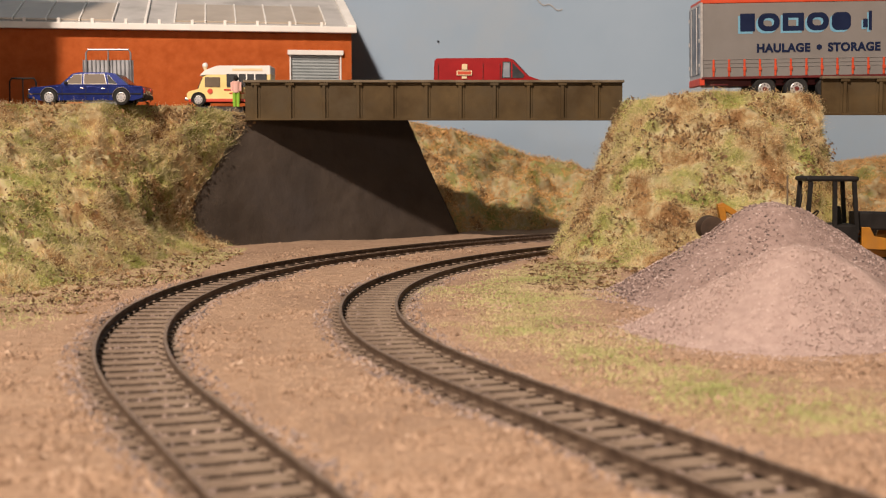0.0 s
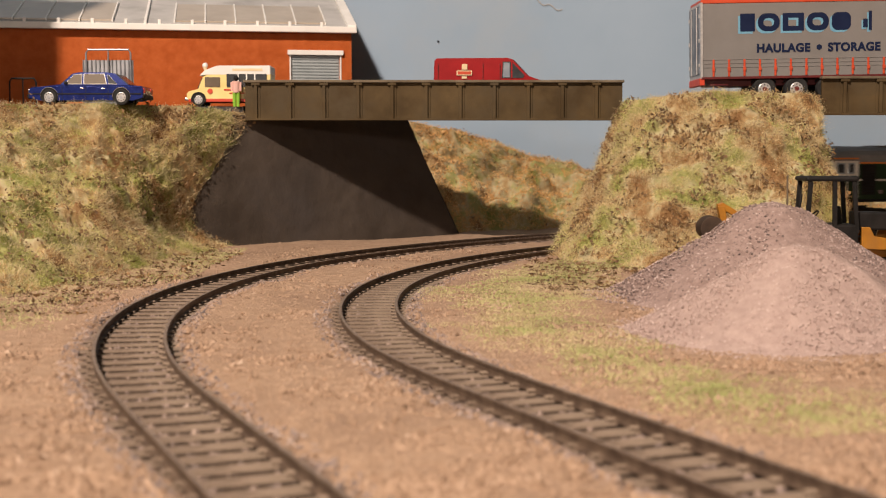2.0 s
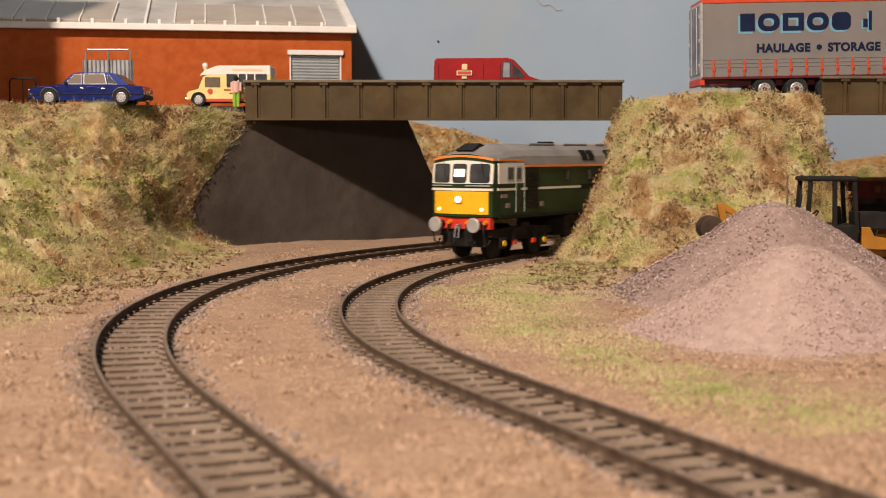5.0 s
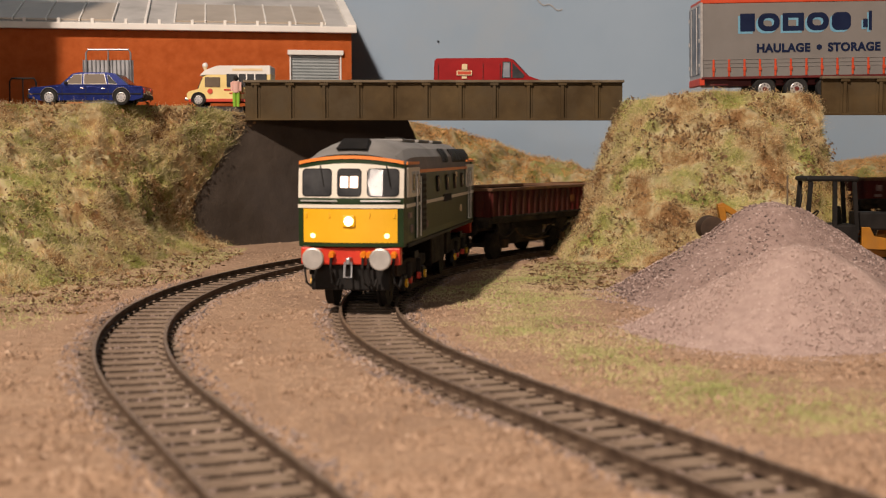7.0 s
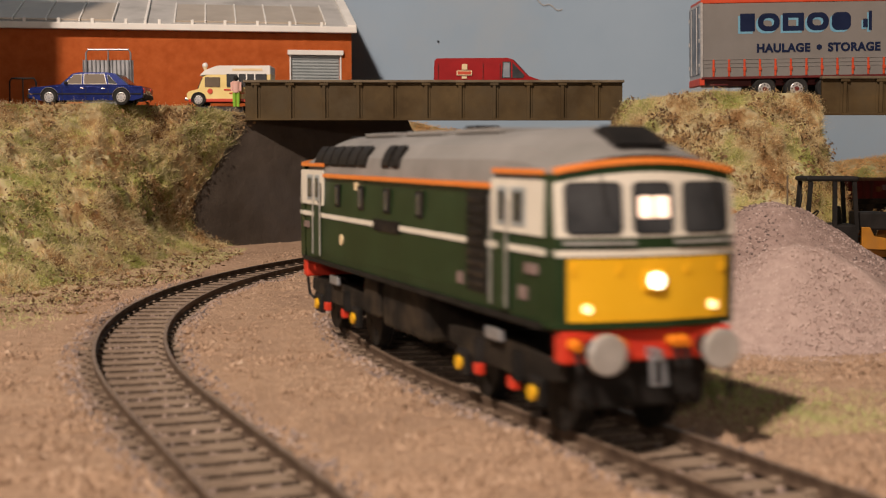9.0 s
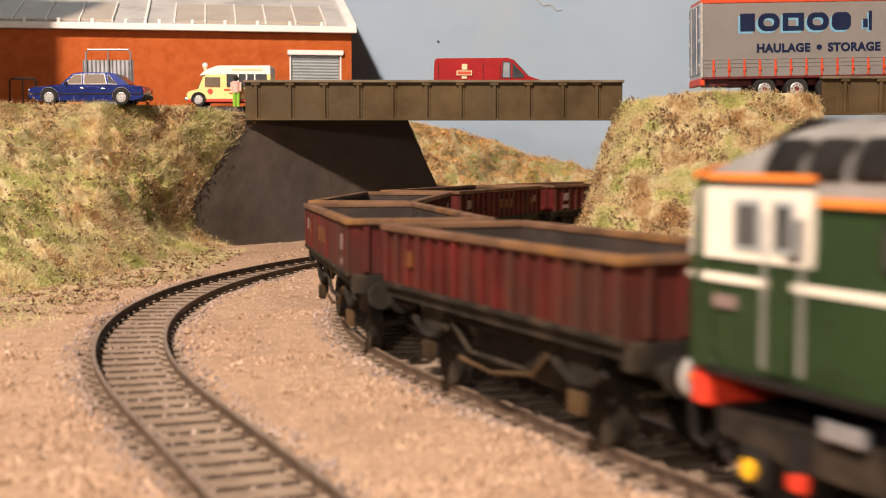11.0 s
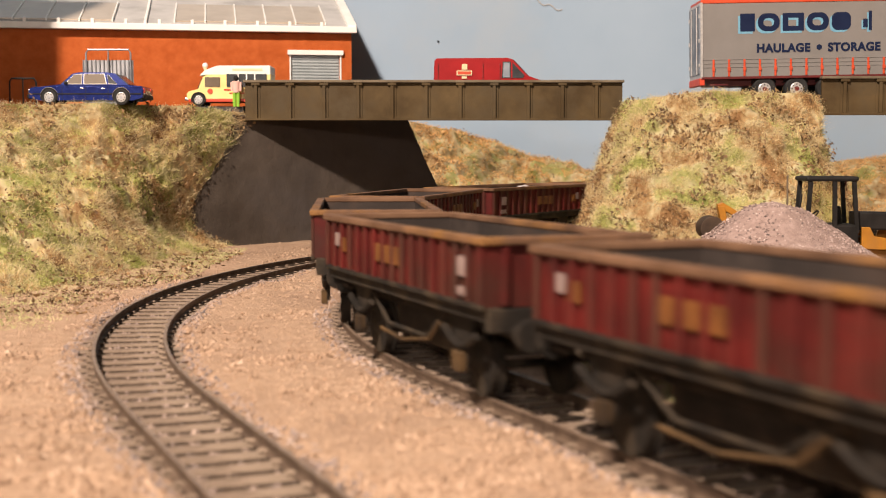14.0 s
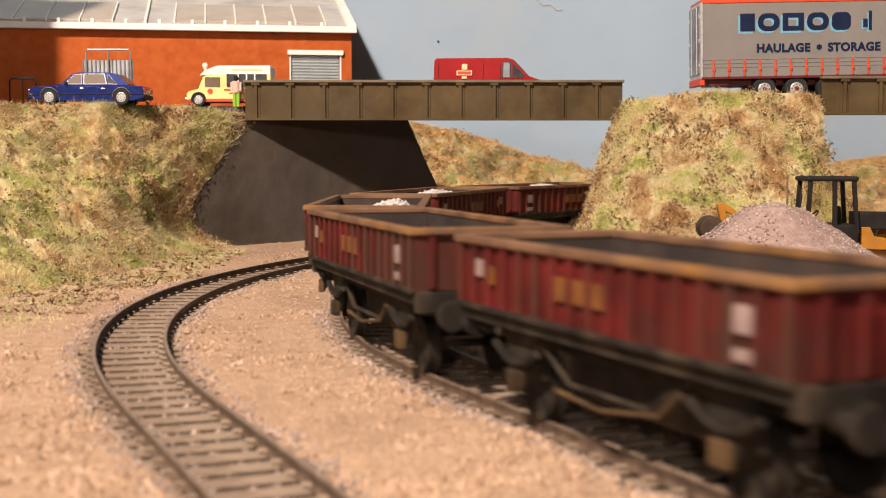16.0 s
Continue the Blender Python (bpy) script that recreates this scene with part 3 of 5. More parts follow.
def make_turf():
    y = 250 + 420 * rng.rand(420000)
    x = -10 + 190 * rng.rand(420000)
    z, dist, d, s = ground_zs(x, y)
    w = np.array([noise.noise(Vector((a * 0.02, b * 0.02, 2))) * 8 for a, b in zip(x, y)])
    g = np.array([noise.noise(Vector((a * 0.05, b * 0.05, 7))) for a, b in zip(x, y)])
    ok = abs(-d - (47 + 0.035 * (y - 300) + w)) < 26 * rng.rand(len(x)) ** 1.1 * (1 + 0.6 * g) * np.where(y > 480, 1.5, 1)
    pts = np.c_[x, y, z][ok]
    y = 400 + 350 * rng.rand(40000)
    x = -112 - 80 * rng.rand(40000) ** 1.2
    z, dist, d, s = ground_zs(x, y)
    ok = d - far_off(s) > 24 + 18 * rng.rand(len(x))
    pts = np.r_[pts, np.c_[x, y, z][ok]]
    v, f = blades(pts, np.tile((0, 0, 1.0), (len(pts), 1)), 0.4, 2.0, 0.085, 1.2)
    tagged(fast("turf", v, f, M["grass_low"]), "short pale green turf beside the track", "grass", kind="stuff")
    # scraps of dead leaf along the foot of both banks
    x = np.r_[-165 + 55 * rng.rand(500), 40 + 60 * rng.rand(420)]
    y = np.r_[440 + 300 * rng.rand(500), 520 + 150 * rng.rand(420)]
    z, dist, d, s = ground_zs(x, y)
    ok = dist > 24
    p = np.repeat(np.c_[x, y, z][ok], 4, 0)
    v, f = flakes(p + rng.normal(0, 2.2, p.shape) * np.array((1, 1, 0)), np.tile((0, 0, 1.0), (len(p), 1)), 0.5, 2.0)
    tagged(fast("ground_litter", v, f, M["litter"]), "dark brown leaf scraps lying on the ground", "leaf litter", kind="stuff")


# ---------------------------------------------------------------- gravel heaps
def make_heap(x0, y0, rx, ry, h, label, seed, count, soil, grit, big):
    def hz(u, w):
        r = math.hypot(u, w)
        z = h * max(0.0, 1 - r) ** 1.08 if r > 0.16 else h * (0.84 ** 1.08 + (0.16 - r) * 0.35)
        return z - 3.2 + 2.2 * noise.noise(Vector((u * 2.5, w * 2.5, seed))) * min(1, 2 * (1.05 - r)) + 0.7 * noise.noise(Vector((u * 9, w * 9, seed)))
    v, f = [(x0, y0, hz(0, 0))], []
    nr, na = 36, 72
    for i in range(1, nr + 1):
        for k in range(na):
            a = 2 * math.pi * k / na
            e = 1 + 0.08 * noise.noise(Vector((math.cos(a) * 1.5, math.sin(a) * 1.5, seed + 3)))
            u, w = 1.05 * i / nr * math.cos(a), 1.05 * i / nr * math.sin(a)
            v.append((x0 + rx * u * e, y0 + ry * w * e, hz(u, w) - (1.5 if i == nr else 0)))
    f += [(0, 1 + k, 1 + (k + 1) % na) for k in range(na)]
    for i in range(nr - 1):
        for k in range(na):
            f.append((1 + i * na + k, 1 + (i + 1) * na + k, 1 + (i + 1) * na + (k + 1) % na, 1 + i * na + (k + 1) % na))
    root = fast("spoil_mound", v, f, soil)
    root.data.polygons.foreach_set("use_smooth", [True] * len(root.data.polygons))
    tagged(root, label, "mound", "gravel mounds")
    pts = []
    for _ in range(count):
        a, r = rng.rand() * 6.2832, 1.12 * math.sqrt(rng.rand())
        u, w = r * math.cos(a), r * math.sin(a)
        pts.append((x0 + rx * u, y0 + ry * w, max(hz(u, w) if r < 1.03 else -9, ground_z(x0 + rx * u, y0 + ry * w))))
    vv, ff = crumbs(pts, 0.15, big, -0.1)
    fast("gravel", vv, ff, grit, root, "stuff")


# ---------------------------------------------------------------- road, bridge, abutment
def make_road():
    out = [(-500, 606), (-330, 646), (-262, 682), (-225, 704), (-190, 725), (-150, 764), (-120, 793), (-118, 905), (-60, 925), (-60, 1112), (-500, 1112)]
    b = loft([[(x, y, road_z(y) - 1.5 - d) for x, y in out] for d in (0, 5)])
    tagged(part("road", b, M["road"]), "grey road surface on top of the embankment", "road", kind="structure")
    out = [(108, 798), (114, 752), (128, 740), (200, 738), (211, 748), (215, 905), (108, 905)]
    b = loft([[(x, y, d) for x, y in out] for d in (81.5, 76)])
    tagged(part("road", b, M["road"]), "grey road surface on the embankment spur", "road", kind="structure")


def make_bridge(x0, x1, y, zb, zt, first, step, label):
    t = thing("road_bridge", Matrix(), label, "bridge", "plate girder road bridges")
    part("deck", box(x0 + 1, x1 - 1, y + 3, y + 50, zb + 6, zb + 9.6, 0.3), M["road"], t)
    for yy, sg in ((y, 1), (y + 50, -1)):
        lift = 0 if sg > 0 else 6.0
        g = part("girder", box(x0, x1, min(yy, yy + sg * 2.5), max(yy, yy + sg * 2.5), zb + lift, zt - 1.5, 0.2), M["girder"], t, "brown plate girder")
        part("cap", box(x0 - 0.8, x1 + 0.8, min(yy - sg * 2.6, yy + sg * 3), max(yy - sg * 2.6, yy + sg * 3), zt - 1.5, zt, 0.25), M["girder_cap"], g)
        part("flange", box(x0 - 0.3, x1 + 0.3, min(yy - sg * 2.2, yy), max(yy - sg * 2.2, yy), zb + lift, zb + lift + 1.3, 0.2), M["girder"], g)
        x = first
        while x < x1 - 2:
            b = box(x - 1.0, x + 1.0, min(yy - sg * 2.0, yy), max(yy - sg * 2.0, yy), zb + lift + 1.3, zt - 1.5, 0.25)
            box(x - 2.4, x + 2.4, min(yy - sg * 0.5, yy), max(yy - sg * 0.5, yy), zb + lift + 1.3, zt - 1.5, 0.1, b, 1)
            box(x - 2.6, x + 2.6, min(yy - sg * 2.3, yy), max(yy - sg * 2.3, yy), zt - 3.2, zt - 1.5, 0.2, b, 1)
            part("stiffener", b, M["girder"], g)
            x += step
    return t


def make_abutment():
    foot = [(-154, 746, -4), (-120, 776, -4), (11.7, 880, -4)]
    top = [(-151, 758, 75), (-117.5, 788, 75), (-23.6, 862, 75)]
    a, c = curve_pts(foot, 90), curve_pts(top, 90)
    v, f, m = [], [], 50
    for j in range(m):
        for i in range(90):
            p = a[i] + (c[i] - a[i]) * j / (m - 1)
            d = noise.noise(Vector(p) * 0.03) * 1.2 + noise.noise(Vector(p) * 0.12) * 0.5
            v.append((p[0] + d * 0.5, p[1] - d * 0.8, p[2]))
    f = [(j * 90 + i, j * 90 + i + 1, (j + 1) * 90 + i + 1, (j + 1) * 90 + i) for j in range(m - 1) for i in range(89)]
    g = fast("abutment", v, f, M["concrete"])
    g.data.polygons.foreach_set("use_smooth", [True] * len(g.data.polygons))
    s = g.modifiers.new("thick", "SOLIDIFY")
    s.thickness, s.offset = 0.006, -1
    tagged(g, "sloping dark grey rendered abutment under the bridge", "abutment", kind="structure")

# ---------------------------------------------------------------- warehouse
def make_warehouse():
    # front wall runs from its right corner towards the west and a little nearer
    t = thing("warehouse", mm(-61, 884, road_z(884) - 1.5, 180 + 9.9), "orange brick warehouse with a grey skylight roof and white gutter", "building")
    # local: x along the front to the west, y towards the viewer's side is positive
    L, D, H, s = 300, 226, 51, 0.307
    sh0, sh1, shz = 8.0, 40.0, 34.0
    segs = [(0, sh0, 0, H), (sh0, sh1, shz, H), (sh1, L, 0, H)]
    b = bmesh.new()
    for x0, x1, z0, z1 in segs:
        box(x0, x1, -3, 0, z0, z1, 0, b)
    wall = part("wall", b, M["brick"], t, "orange brick front wall")
    side = prism([(-3, 0), (-D, 0), (-D, H + s * (D - 3)), (-3, H)], "x", 0.2, 3)
    part("wall", side, M["brick"], t)
    part("wall", box(3, L, -D, -D + 3, 0, H + s * (D - 6)), M["brick"], t)
    # courses: thin mortar lines standing back are left as fine recesses between long brick strips
    v, f = [], []
    z, row = 0.3, 0
    while z < H - 1:
        x = (row % 2) * 1.5
        while x < L - 3:
            if not (sh0 - 3 < x < sh1 and z < shz + 1):
                k = len(v)
                for dx in (0.12, 2.88):
                    for dz in (0.1, 0.9):
                        v.append((x + dx, 0.14, z + dz))
                        v.append((x + dx, -0.1, z + dz))
                f += [tuple(k + i for i in q) for q in ((0, 2, 6, 4), (0, 4, 5, 1), (2, 3, 7, 6), (0, 1, 3, 2), (4, 6, 7, 5))]
            x += 3.0
        z += 1.0
        row += 1
    fast("bricks", v, f, M["brick"], wall, "stuff")
    # roller shutter
    d = part("shutter", box(sh0, sh1, -2.6, -1.6, 0, shz), M["shutter"], t, "grey roller shutter, closed")
    z = 1.0
    while z < shz - 1:
        part("slat", box(sh0 + 0.6, sh1 - 0.6, -1.6, -0.9, z, z + 1.6, 0.3, seg=1), M["shutter"], d)
        z += 2.0
    part("lintel", box(sh0 - 2.5, sh1 + 2.5, 0, 2.2, shz, shz + 3.2, 0.3), M["white"], t, "white lintel")
    for x in (sh0 - 1.2, sh1 + 0.2):
        part("jamb", box(x, x + 1.0, -0.5, 0.6, 0, shz, 0.2), M["white"], t)
    part("door", round_box(228, 245, 0, 1.2, 0, 32), M["teal"], t, "dark teal door")
    # roof
    roof = prism([(4, H - 4 * s), (-D, H + D * s), (-D, H + D * s + 2.4), (4, H - 4 * s + 2.4)], "x", -2, L + 2)
    rf = part("roof", roof, M["roof"], t, "grey sheet roof")
    part("gutter", box(-3, L + 3, 2.5, 6.5, H - 2.6, H + 1.6, 0.5), M["white"], t, "white plastic gutter")

    def on(x, dd):   # a place on the front roof slope, dd measured back from the eaves
        return (x, 4 - dd, H - 4 * s + 2.4 + s * dd)
    part("verge", loft([[on(x, 0), on(x, D + 4), (x, -D, H + s * D + 4.2), (x, 4, H - 4 * s + 4.2)] for x in (-3, 3)]), M["white"], t)
    for x in (134,):
        part("roof_rib", loft([[on(x - .8, 1), on(x + .8, 1), (x + .8, 3, H - 4 * s + 4.4 + s), (x - .8, 3, H - 4 * s + 4.4 + s)], [on(x - .8, 76), on(x + .8, 76), (x + .8, -72, H - 4 * s + 4.2 + s * 76), (x - .8, -72, H - 4 * s + 4.2 + s * 76)]]), M["white"], t)
    for x0, n, wd in ((17, 5, 19.7), (155, 6, 20.7)):
        sk = None
        for i in range(n):
            a, c = x0 + i * wd, x0 + (i + 1) * wd
            pr = [on(a + .5, 8), on(c - .5, 8), on(c - .5, 62), on(a + .5, 62)]
            b = loft([[(x, y, z + 0.1) for x, y, z in pr], [(x, y, z + 1.1) for x, y, z in pr]])
            p = part("skylight", b, M["skylight"], rf, "buff glazed skylight")
            for e in ((a,) if i < n - 1 else (a, c)):
                q = [on(e - .45, 6), on(e + .45, 6), on(e + .45, 63), on(e - .45, 63)]
                part("glazing_bar", loft([[(x, y, z) for x, y, z in q], [(x, y, z + 1.9) for x, y, z in q]]), M["white"], rf)
    for x in range(20, 290, 21):
        part("gutter_bracket", box(x - 1, x + 1, 2.0, 4.5, H + 1.6, H + 4.6, 0.3), M["white"], t)


def round_box(x0, x1, y0, y1, z0, z1, r=0.4):
    return box(x0, x1, y0, y1, z0, z1, r)


def rack(m, w, h, mat, label, bars):
    t = thing("steel_rack", m, label, "rack")
    part("hoop", tube([(0, 0, 0), (0, 0, h - 2), (1.2, 0, h), (w - 1.2, 0, h), (w, 0, h - 2), (w, 0, 0)], 0.55), mat, t)
    if bars:
        part("panel", box(-2, w + 1, 1.6, 2.2, 0, h * 0.82), mat, t)
        for i in range(13):
            x = -2 + (w + 3) * i / 12
            part("bar", cyl((x, 1.2, 0), (x, 1.2, h * 0.82), 0.4, 6), mat, t)
        part("post", cyl((w / 2, 0, h * 0.6), (w / 2, 0, h), 0.45, 6), mat, t)
    else:
        part("post", cyl((w / 2, 0, 0), (w / 2, 0, h - .5), 0.45, 6), mat, t)
    return t


# ---------------------------------------------------------------- road vehicles
def wheel(parent, x, y, z, r, w, rim, side, share=0.66, cap=None):
    hub = part("wheel", cyl((0, -w / 2, 0), (0, w / 2, 0), r, 28, bevel=r * 0.12), M["rubber"], parent, at=mm(x, y, z))
    part("rim", cyl((0, side * w * 0.36, 0), (0, side * (w / 2 + 0.15), 0), r * share, 20, bevel=r * 0.08), rim, hub, "silver wheel trim")
    part("hub_cap", cyl((0, side * w * 0.4, 0), (0, side * (w / 2 + 0.5), 0), r * 0.2, 12), cap if cap else M["steel"], hub)
    for k in range(8):
        a = 2 * math.pi * k / 8
        part("slot", cyl((r * share * .68 * math.cos(a), side * w * .4, r * share * .68 * math.sin(a)), (r * share * .68 * math.cos(a), side * (w / 2 + 0.25), r * share * .68 * math.sin(a)), r * share * 0.12, 6), M["grime"], hub)
    return hub


def body_shell(outline, half, tuck, z_belt, name, mat, parent, label=""):
    """A car body: the side outline (x, z) pulled across, narrowing above the belt."""
    rings = []
    for s in (-1, -0.93, 0.93, 1):
        k = 1 if abs(s) < 1 else 0.985
        r = []
        for x, z in outline:
            y = s * half
            if z > z_belt:
                y *= 1 - tuck * (z - z_belt) / 10
            r.append((x * (k if abs(s) == 1 else 1), y, z))
        rings.append(r)
    return part(name, loft(rings), mat, parent, label)


def side_panel(pts, y, t, name, mat, parent, label="", tuck=0.0, z_belt=0.0):
    f = lambda z: (1 - tuck * max(0, z - z_belt) / 10)
    b = loft([[(x, y * f(z), z) for x, z in pts], [(x, (y + t) * f(z), z) for x, z in pts]])
    return part(name, b, mat, parent, label)


def make_saloon():
    t = thing("saloon_car", mm(-195.5, 735, road_z(735) - 1.5 + 0.2), "dark metallic blue saloon car with bright trim", "car")
    t.scale = (0.975, 1.02, 1.04)
    # local x: rear is positive (the bonnet points west); y negative is towards the viewer
    body = [(-32, 4), (-32.3, 7), (-31.5, 9), (-16, 10.8), (-14.5, 10.8), (24, 10.6), (31.5, 10.0), (32.5, 8), (32.3, 4), (27, 2.6), (-27, 2.6)]
    bd = body_shell(body, 11.2, 0.0, 99, "body", M["blue"], t)
    roof = [(-14.5, 10.6), (-7.5, 16.6), (-4, 17.3), (12, 17.3), (16.5, 16.6), (24, 10.5)]
    cabn = body_shell(roof, 11.0, 0.17, 10.5, "cabin", M["blue"], t)
    tk = dict(tuck=0.17, z_belt=10.5)
    for sg in (-1, 1):
        for nm, pts in (("front_window", [(-11.6, 11.2), (-6.6, 15.9), (-2.2, 16.3), (-2.2, 11.2)]), ("rear_window", [(-0.8, 11.2), (-0.8, 16.3), (10.2, 16.3), (11.6, 11.2)]), ("quarter_window", [(13.0, 11.2), (12.0, 15.8), (13.2, 15.6), (17.6, 11.2)])):
            w = side_panel(pts, sg * 11.0, sg * 0.25, "window", M["tan"] if nm != "quarter_window" else M["glass"], cabn, "tinted side window", **tk)
            c = np.mean(pts, axis=0)
            out = [(c[0] + (x - c[0]) * 1.06, c[1] + (z - c[1]) * 1.08) for x, z in pts]
            f = lambda z: 1 - 0.17 * max(0, z - 10.5) / 10
            part("window_trim", ring(out, pts, lambda u, w_, d: (u, sg * d * f(w_), w_), 11.0, 11.4), M["chrome"], cabn, "bright window trim")
        part("sill_trim", box(-30, 31, sg * 11.2 - 0.25, sg * 11.2 + 0.25, 5.6, 6.3, 0.1), M["black"], bd)
        part("waist_trim", box(-30.5, 31, sg * 11.2 - 0.18, sg * 11.2 + 0.18, 9.3, 9.6, 0.05), M["blue"], bd)
        for x in (0.2, -13.2, 12.6):
            part("door_gap", box(x - 0.15, x + 0.15, sg * 11.2 - 0.1, sg * 11.2 + 0.1, 3.4, 10.4), M["black"], bd)
        for x in (-1.8, 9.8):
            part("door_handle", box(x - 1, x + 1, sg * 11.2 - 0.4, sg * 11.2 + 0.4, 8.5, 9.0, 0.1), M["chrome"], bd)
        part("mirror", box(-11.8, -10, sg * 11.0 - 0.2 + (sg > 0) * 0, sg * 12.6 if sg > 0 else -11.0, 11, 12.4, 0.3) if sg > 0 else box(-11.8, -10, -12.6, -11.0, 11, 12.4, 0.3), M["black"], bd)
        for x in (-20.5, 20.0):
            half = [(x + 5.0 * math.cos(a), 4.3 + 5.0 * math.sin(a)) for a in np.linspace(-0.3, math.pi + 0.3, 18)]
            part("wheel_arch", prism(half, "y", sg * 10.2, sg * 11.35), M["black"], bd)
            arch = [(x + 5.1 * math.cos(a), sg * 11.3, 4.3 + 5.1 * math.sin(a)) for a in np.linspace(0.05, math.pi - 0.05, 14)]
            part("arch_trim", tube(arch, 0.16, 6), M["chrome"], bd)
            wheel(t, x, sg * 10.2, 4.2, 4.2, 3.0, M["rim"], sg)
        part("tail_lamp", box(31.2, 32.7, sg * 8.5 - 2, sg * 8.5 + 2, 6.5, 9.2, 0.2), M["beam_red"], t, "red tail lamp")
        part("headlamp", box(-32.6, -31.4, sg * 8 - 2, sg * 8 + 2, 6.2, 8.4, 0.2), M["chrome"], t)
    part("bumper", box(30.8, 33, -11, 11, 3.4, 5.8, 0.6), M["black"], t)
    part("bumper", box(-33, -30.8, -11, 11, 3.4, 5.8, 0.6), M["black"], t)
    part("windscreen", loft([[(-14.2, -9.6, 10.9), (-14.2, 9.6, 10.9), (-7.9, 8.4, 16.4), (-7.9, -8.4, 16.4)], [(-14.6, -9.6, 11.1), (-14.6, 9.6, 11.1), (-8.3, 8.4, 16.6), (-8.3, -8.4, 16.6)]]), M["glass"], cabn)
    part("rear_screen", loft([[(23.4, -9.6, 10.9), (23.4, 9.6, 10.9), (16.9, 8.4, 16.3), (16.9, -8.4, 16.3)], [(23.8, -9.6, 11.1), (23.8, 9.6, 11.1), (17.3, 8.4, 16.5), (17.3, -8.4, 16.5)]]), M["glass"], cabn)


def make_ice_cream_van():
    z0 = road_z(795) - 1.5
    t = thing("ice_cream_van", mm(-128.5, 806, z0 + 0.2), "cream and white ice cream van with a red skirt", "van")
    low = [(-25.5, 4), (-25.8, 7.5), (-24.5, 9), (-18.8, 10.4), (-16, 17.5), (-14, 18.8), (-2, 19.4), (25, 19.4), (25.3, 4)]
    bd = body_shell(low, 10.8, 0.05, 10, "body", M["cream"], t)
    part("skirt", box(-24.5, 25.5, -10.95, 10.95, 2.6, 4.6, 0.3), M["skirt_red"], t, "red lower skirt")
    up = [(-18, 18.4), (-15, 21.5), (-9, 23.8), (-6, 24.4), (24.4, 24.4), (25, 23.6), (25, 19.0), (-14, 19.0)]
    part("roof", body_shell_bm(up, 10.4), M["white"], t, "white moulded roof")
    for sg in (-1, 1):
        part("cab_window", box(-14.6, -5.5, sg * 10.9 - 0.2, sg * 10.9 + 0.1, 11.6, 17.4, 0.1), M["tan"], bd, "brown-tinted cab window")
        hat = part("serving_window", box(-1.5, 22.5, sg * 10.9 - 0.35, sg * 10.9 + 0.15, 11.6, 19.3, 0.1), M["glass"], bd, "serving hatch window")
        for x in (5.5, 10.5, 15.5):
            part("window_bar", box(x - 0.4, x + 0.4, sg * 11.1 - 0.3, sg * 11.1 + 0.2, 11.6, 19.3, 0.05), M["white"], hat)
        part("side_stripe", box(0, 20, sg * 10.95 - 0.15, sg * 10.95 + 0.1, 7.6, 8.2), M["skirt_red"], bd)
        part("badge", cyl((-11.5, sg * 10.7, 9), (-11.5, sg * 11.1, 9), 1.6, 14), M["skirt_red"], bd)
        for x in (-18.5, 15.5):
            part("wheel_arch", prism([(x + 4.6 * math.cos(a), 4 + 4.6 * math.sin(a)) for a in np.linspace(-.3, math.pi + .3, 16)], "y", sg * 9.8, sg * 11.05), M["black"], bd)
            wheel(t, x, sg * 9.7, 3.9, 3.9, 2.8, M["rim"], sg)
        part("menu_bar", box(2, 20, sg * 10.5 - 0.15, sg * 10.5 + 0.15, 21.2, 22.6), M["gold"], t, "lettering on the roof board")
        part("lettering", box(-3, 3, sg * 10.95 - 0.1, sg * 10.95 + 0.1, 9.4, 10.4), M["skirt_red"], bd)
    part("windscreen", loft([[(-19.0, -9, 10.8), (-19.0, 9, 10.8), (-16.4, 8.6, 17.2), (-16.4, -8.6, 17.2)], [(-19.4, -9, 10.9), (-19.4, 9, 10.9), (-16.8, 8.6, 17.3), (-16.8, -8.6, 17.3)]]), M["glass"], bd)
    part("bumper", box(-27, -25.4, -10, 10, 3.6, 5.2, 0.4), M["chrome"], t)
    cone = part("roof_cone", cyl((-15, -5, 20.5), (-15.4, -5, 24), 0.4, 12, 1.5), M["gold"], t, "ornamental ice cream cone")
    part("scoop", sphere(-15.4, -5, 24.8, 1.7), M["white"], cone, smooth=True)


def sphere(x, y, z, r, sz=1.0, u=14):
    b = bmesh.new()
    bmesh.ops.create_uvsphere(b, u_segments=u, v_segments=u // 2 + 2, radius=r)
    for v in b.verts:
        v.co = (v.co.x + x, v.co.y + y, v.co.z * sz + z)
    return b


def body_shell_bm(outline, half):
    return loft([[(x * (0.98 if abs(s) > .95 else 1), s * half, z) for x, z in outline] for s in (-1, -0.92, 0.92, 1)])


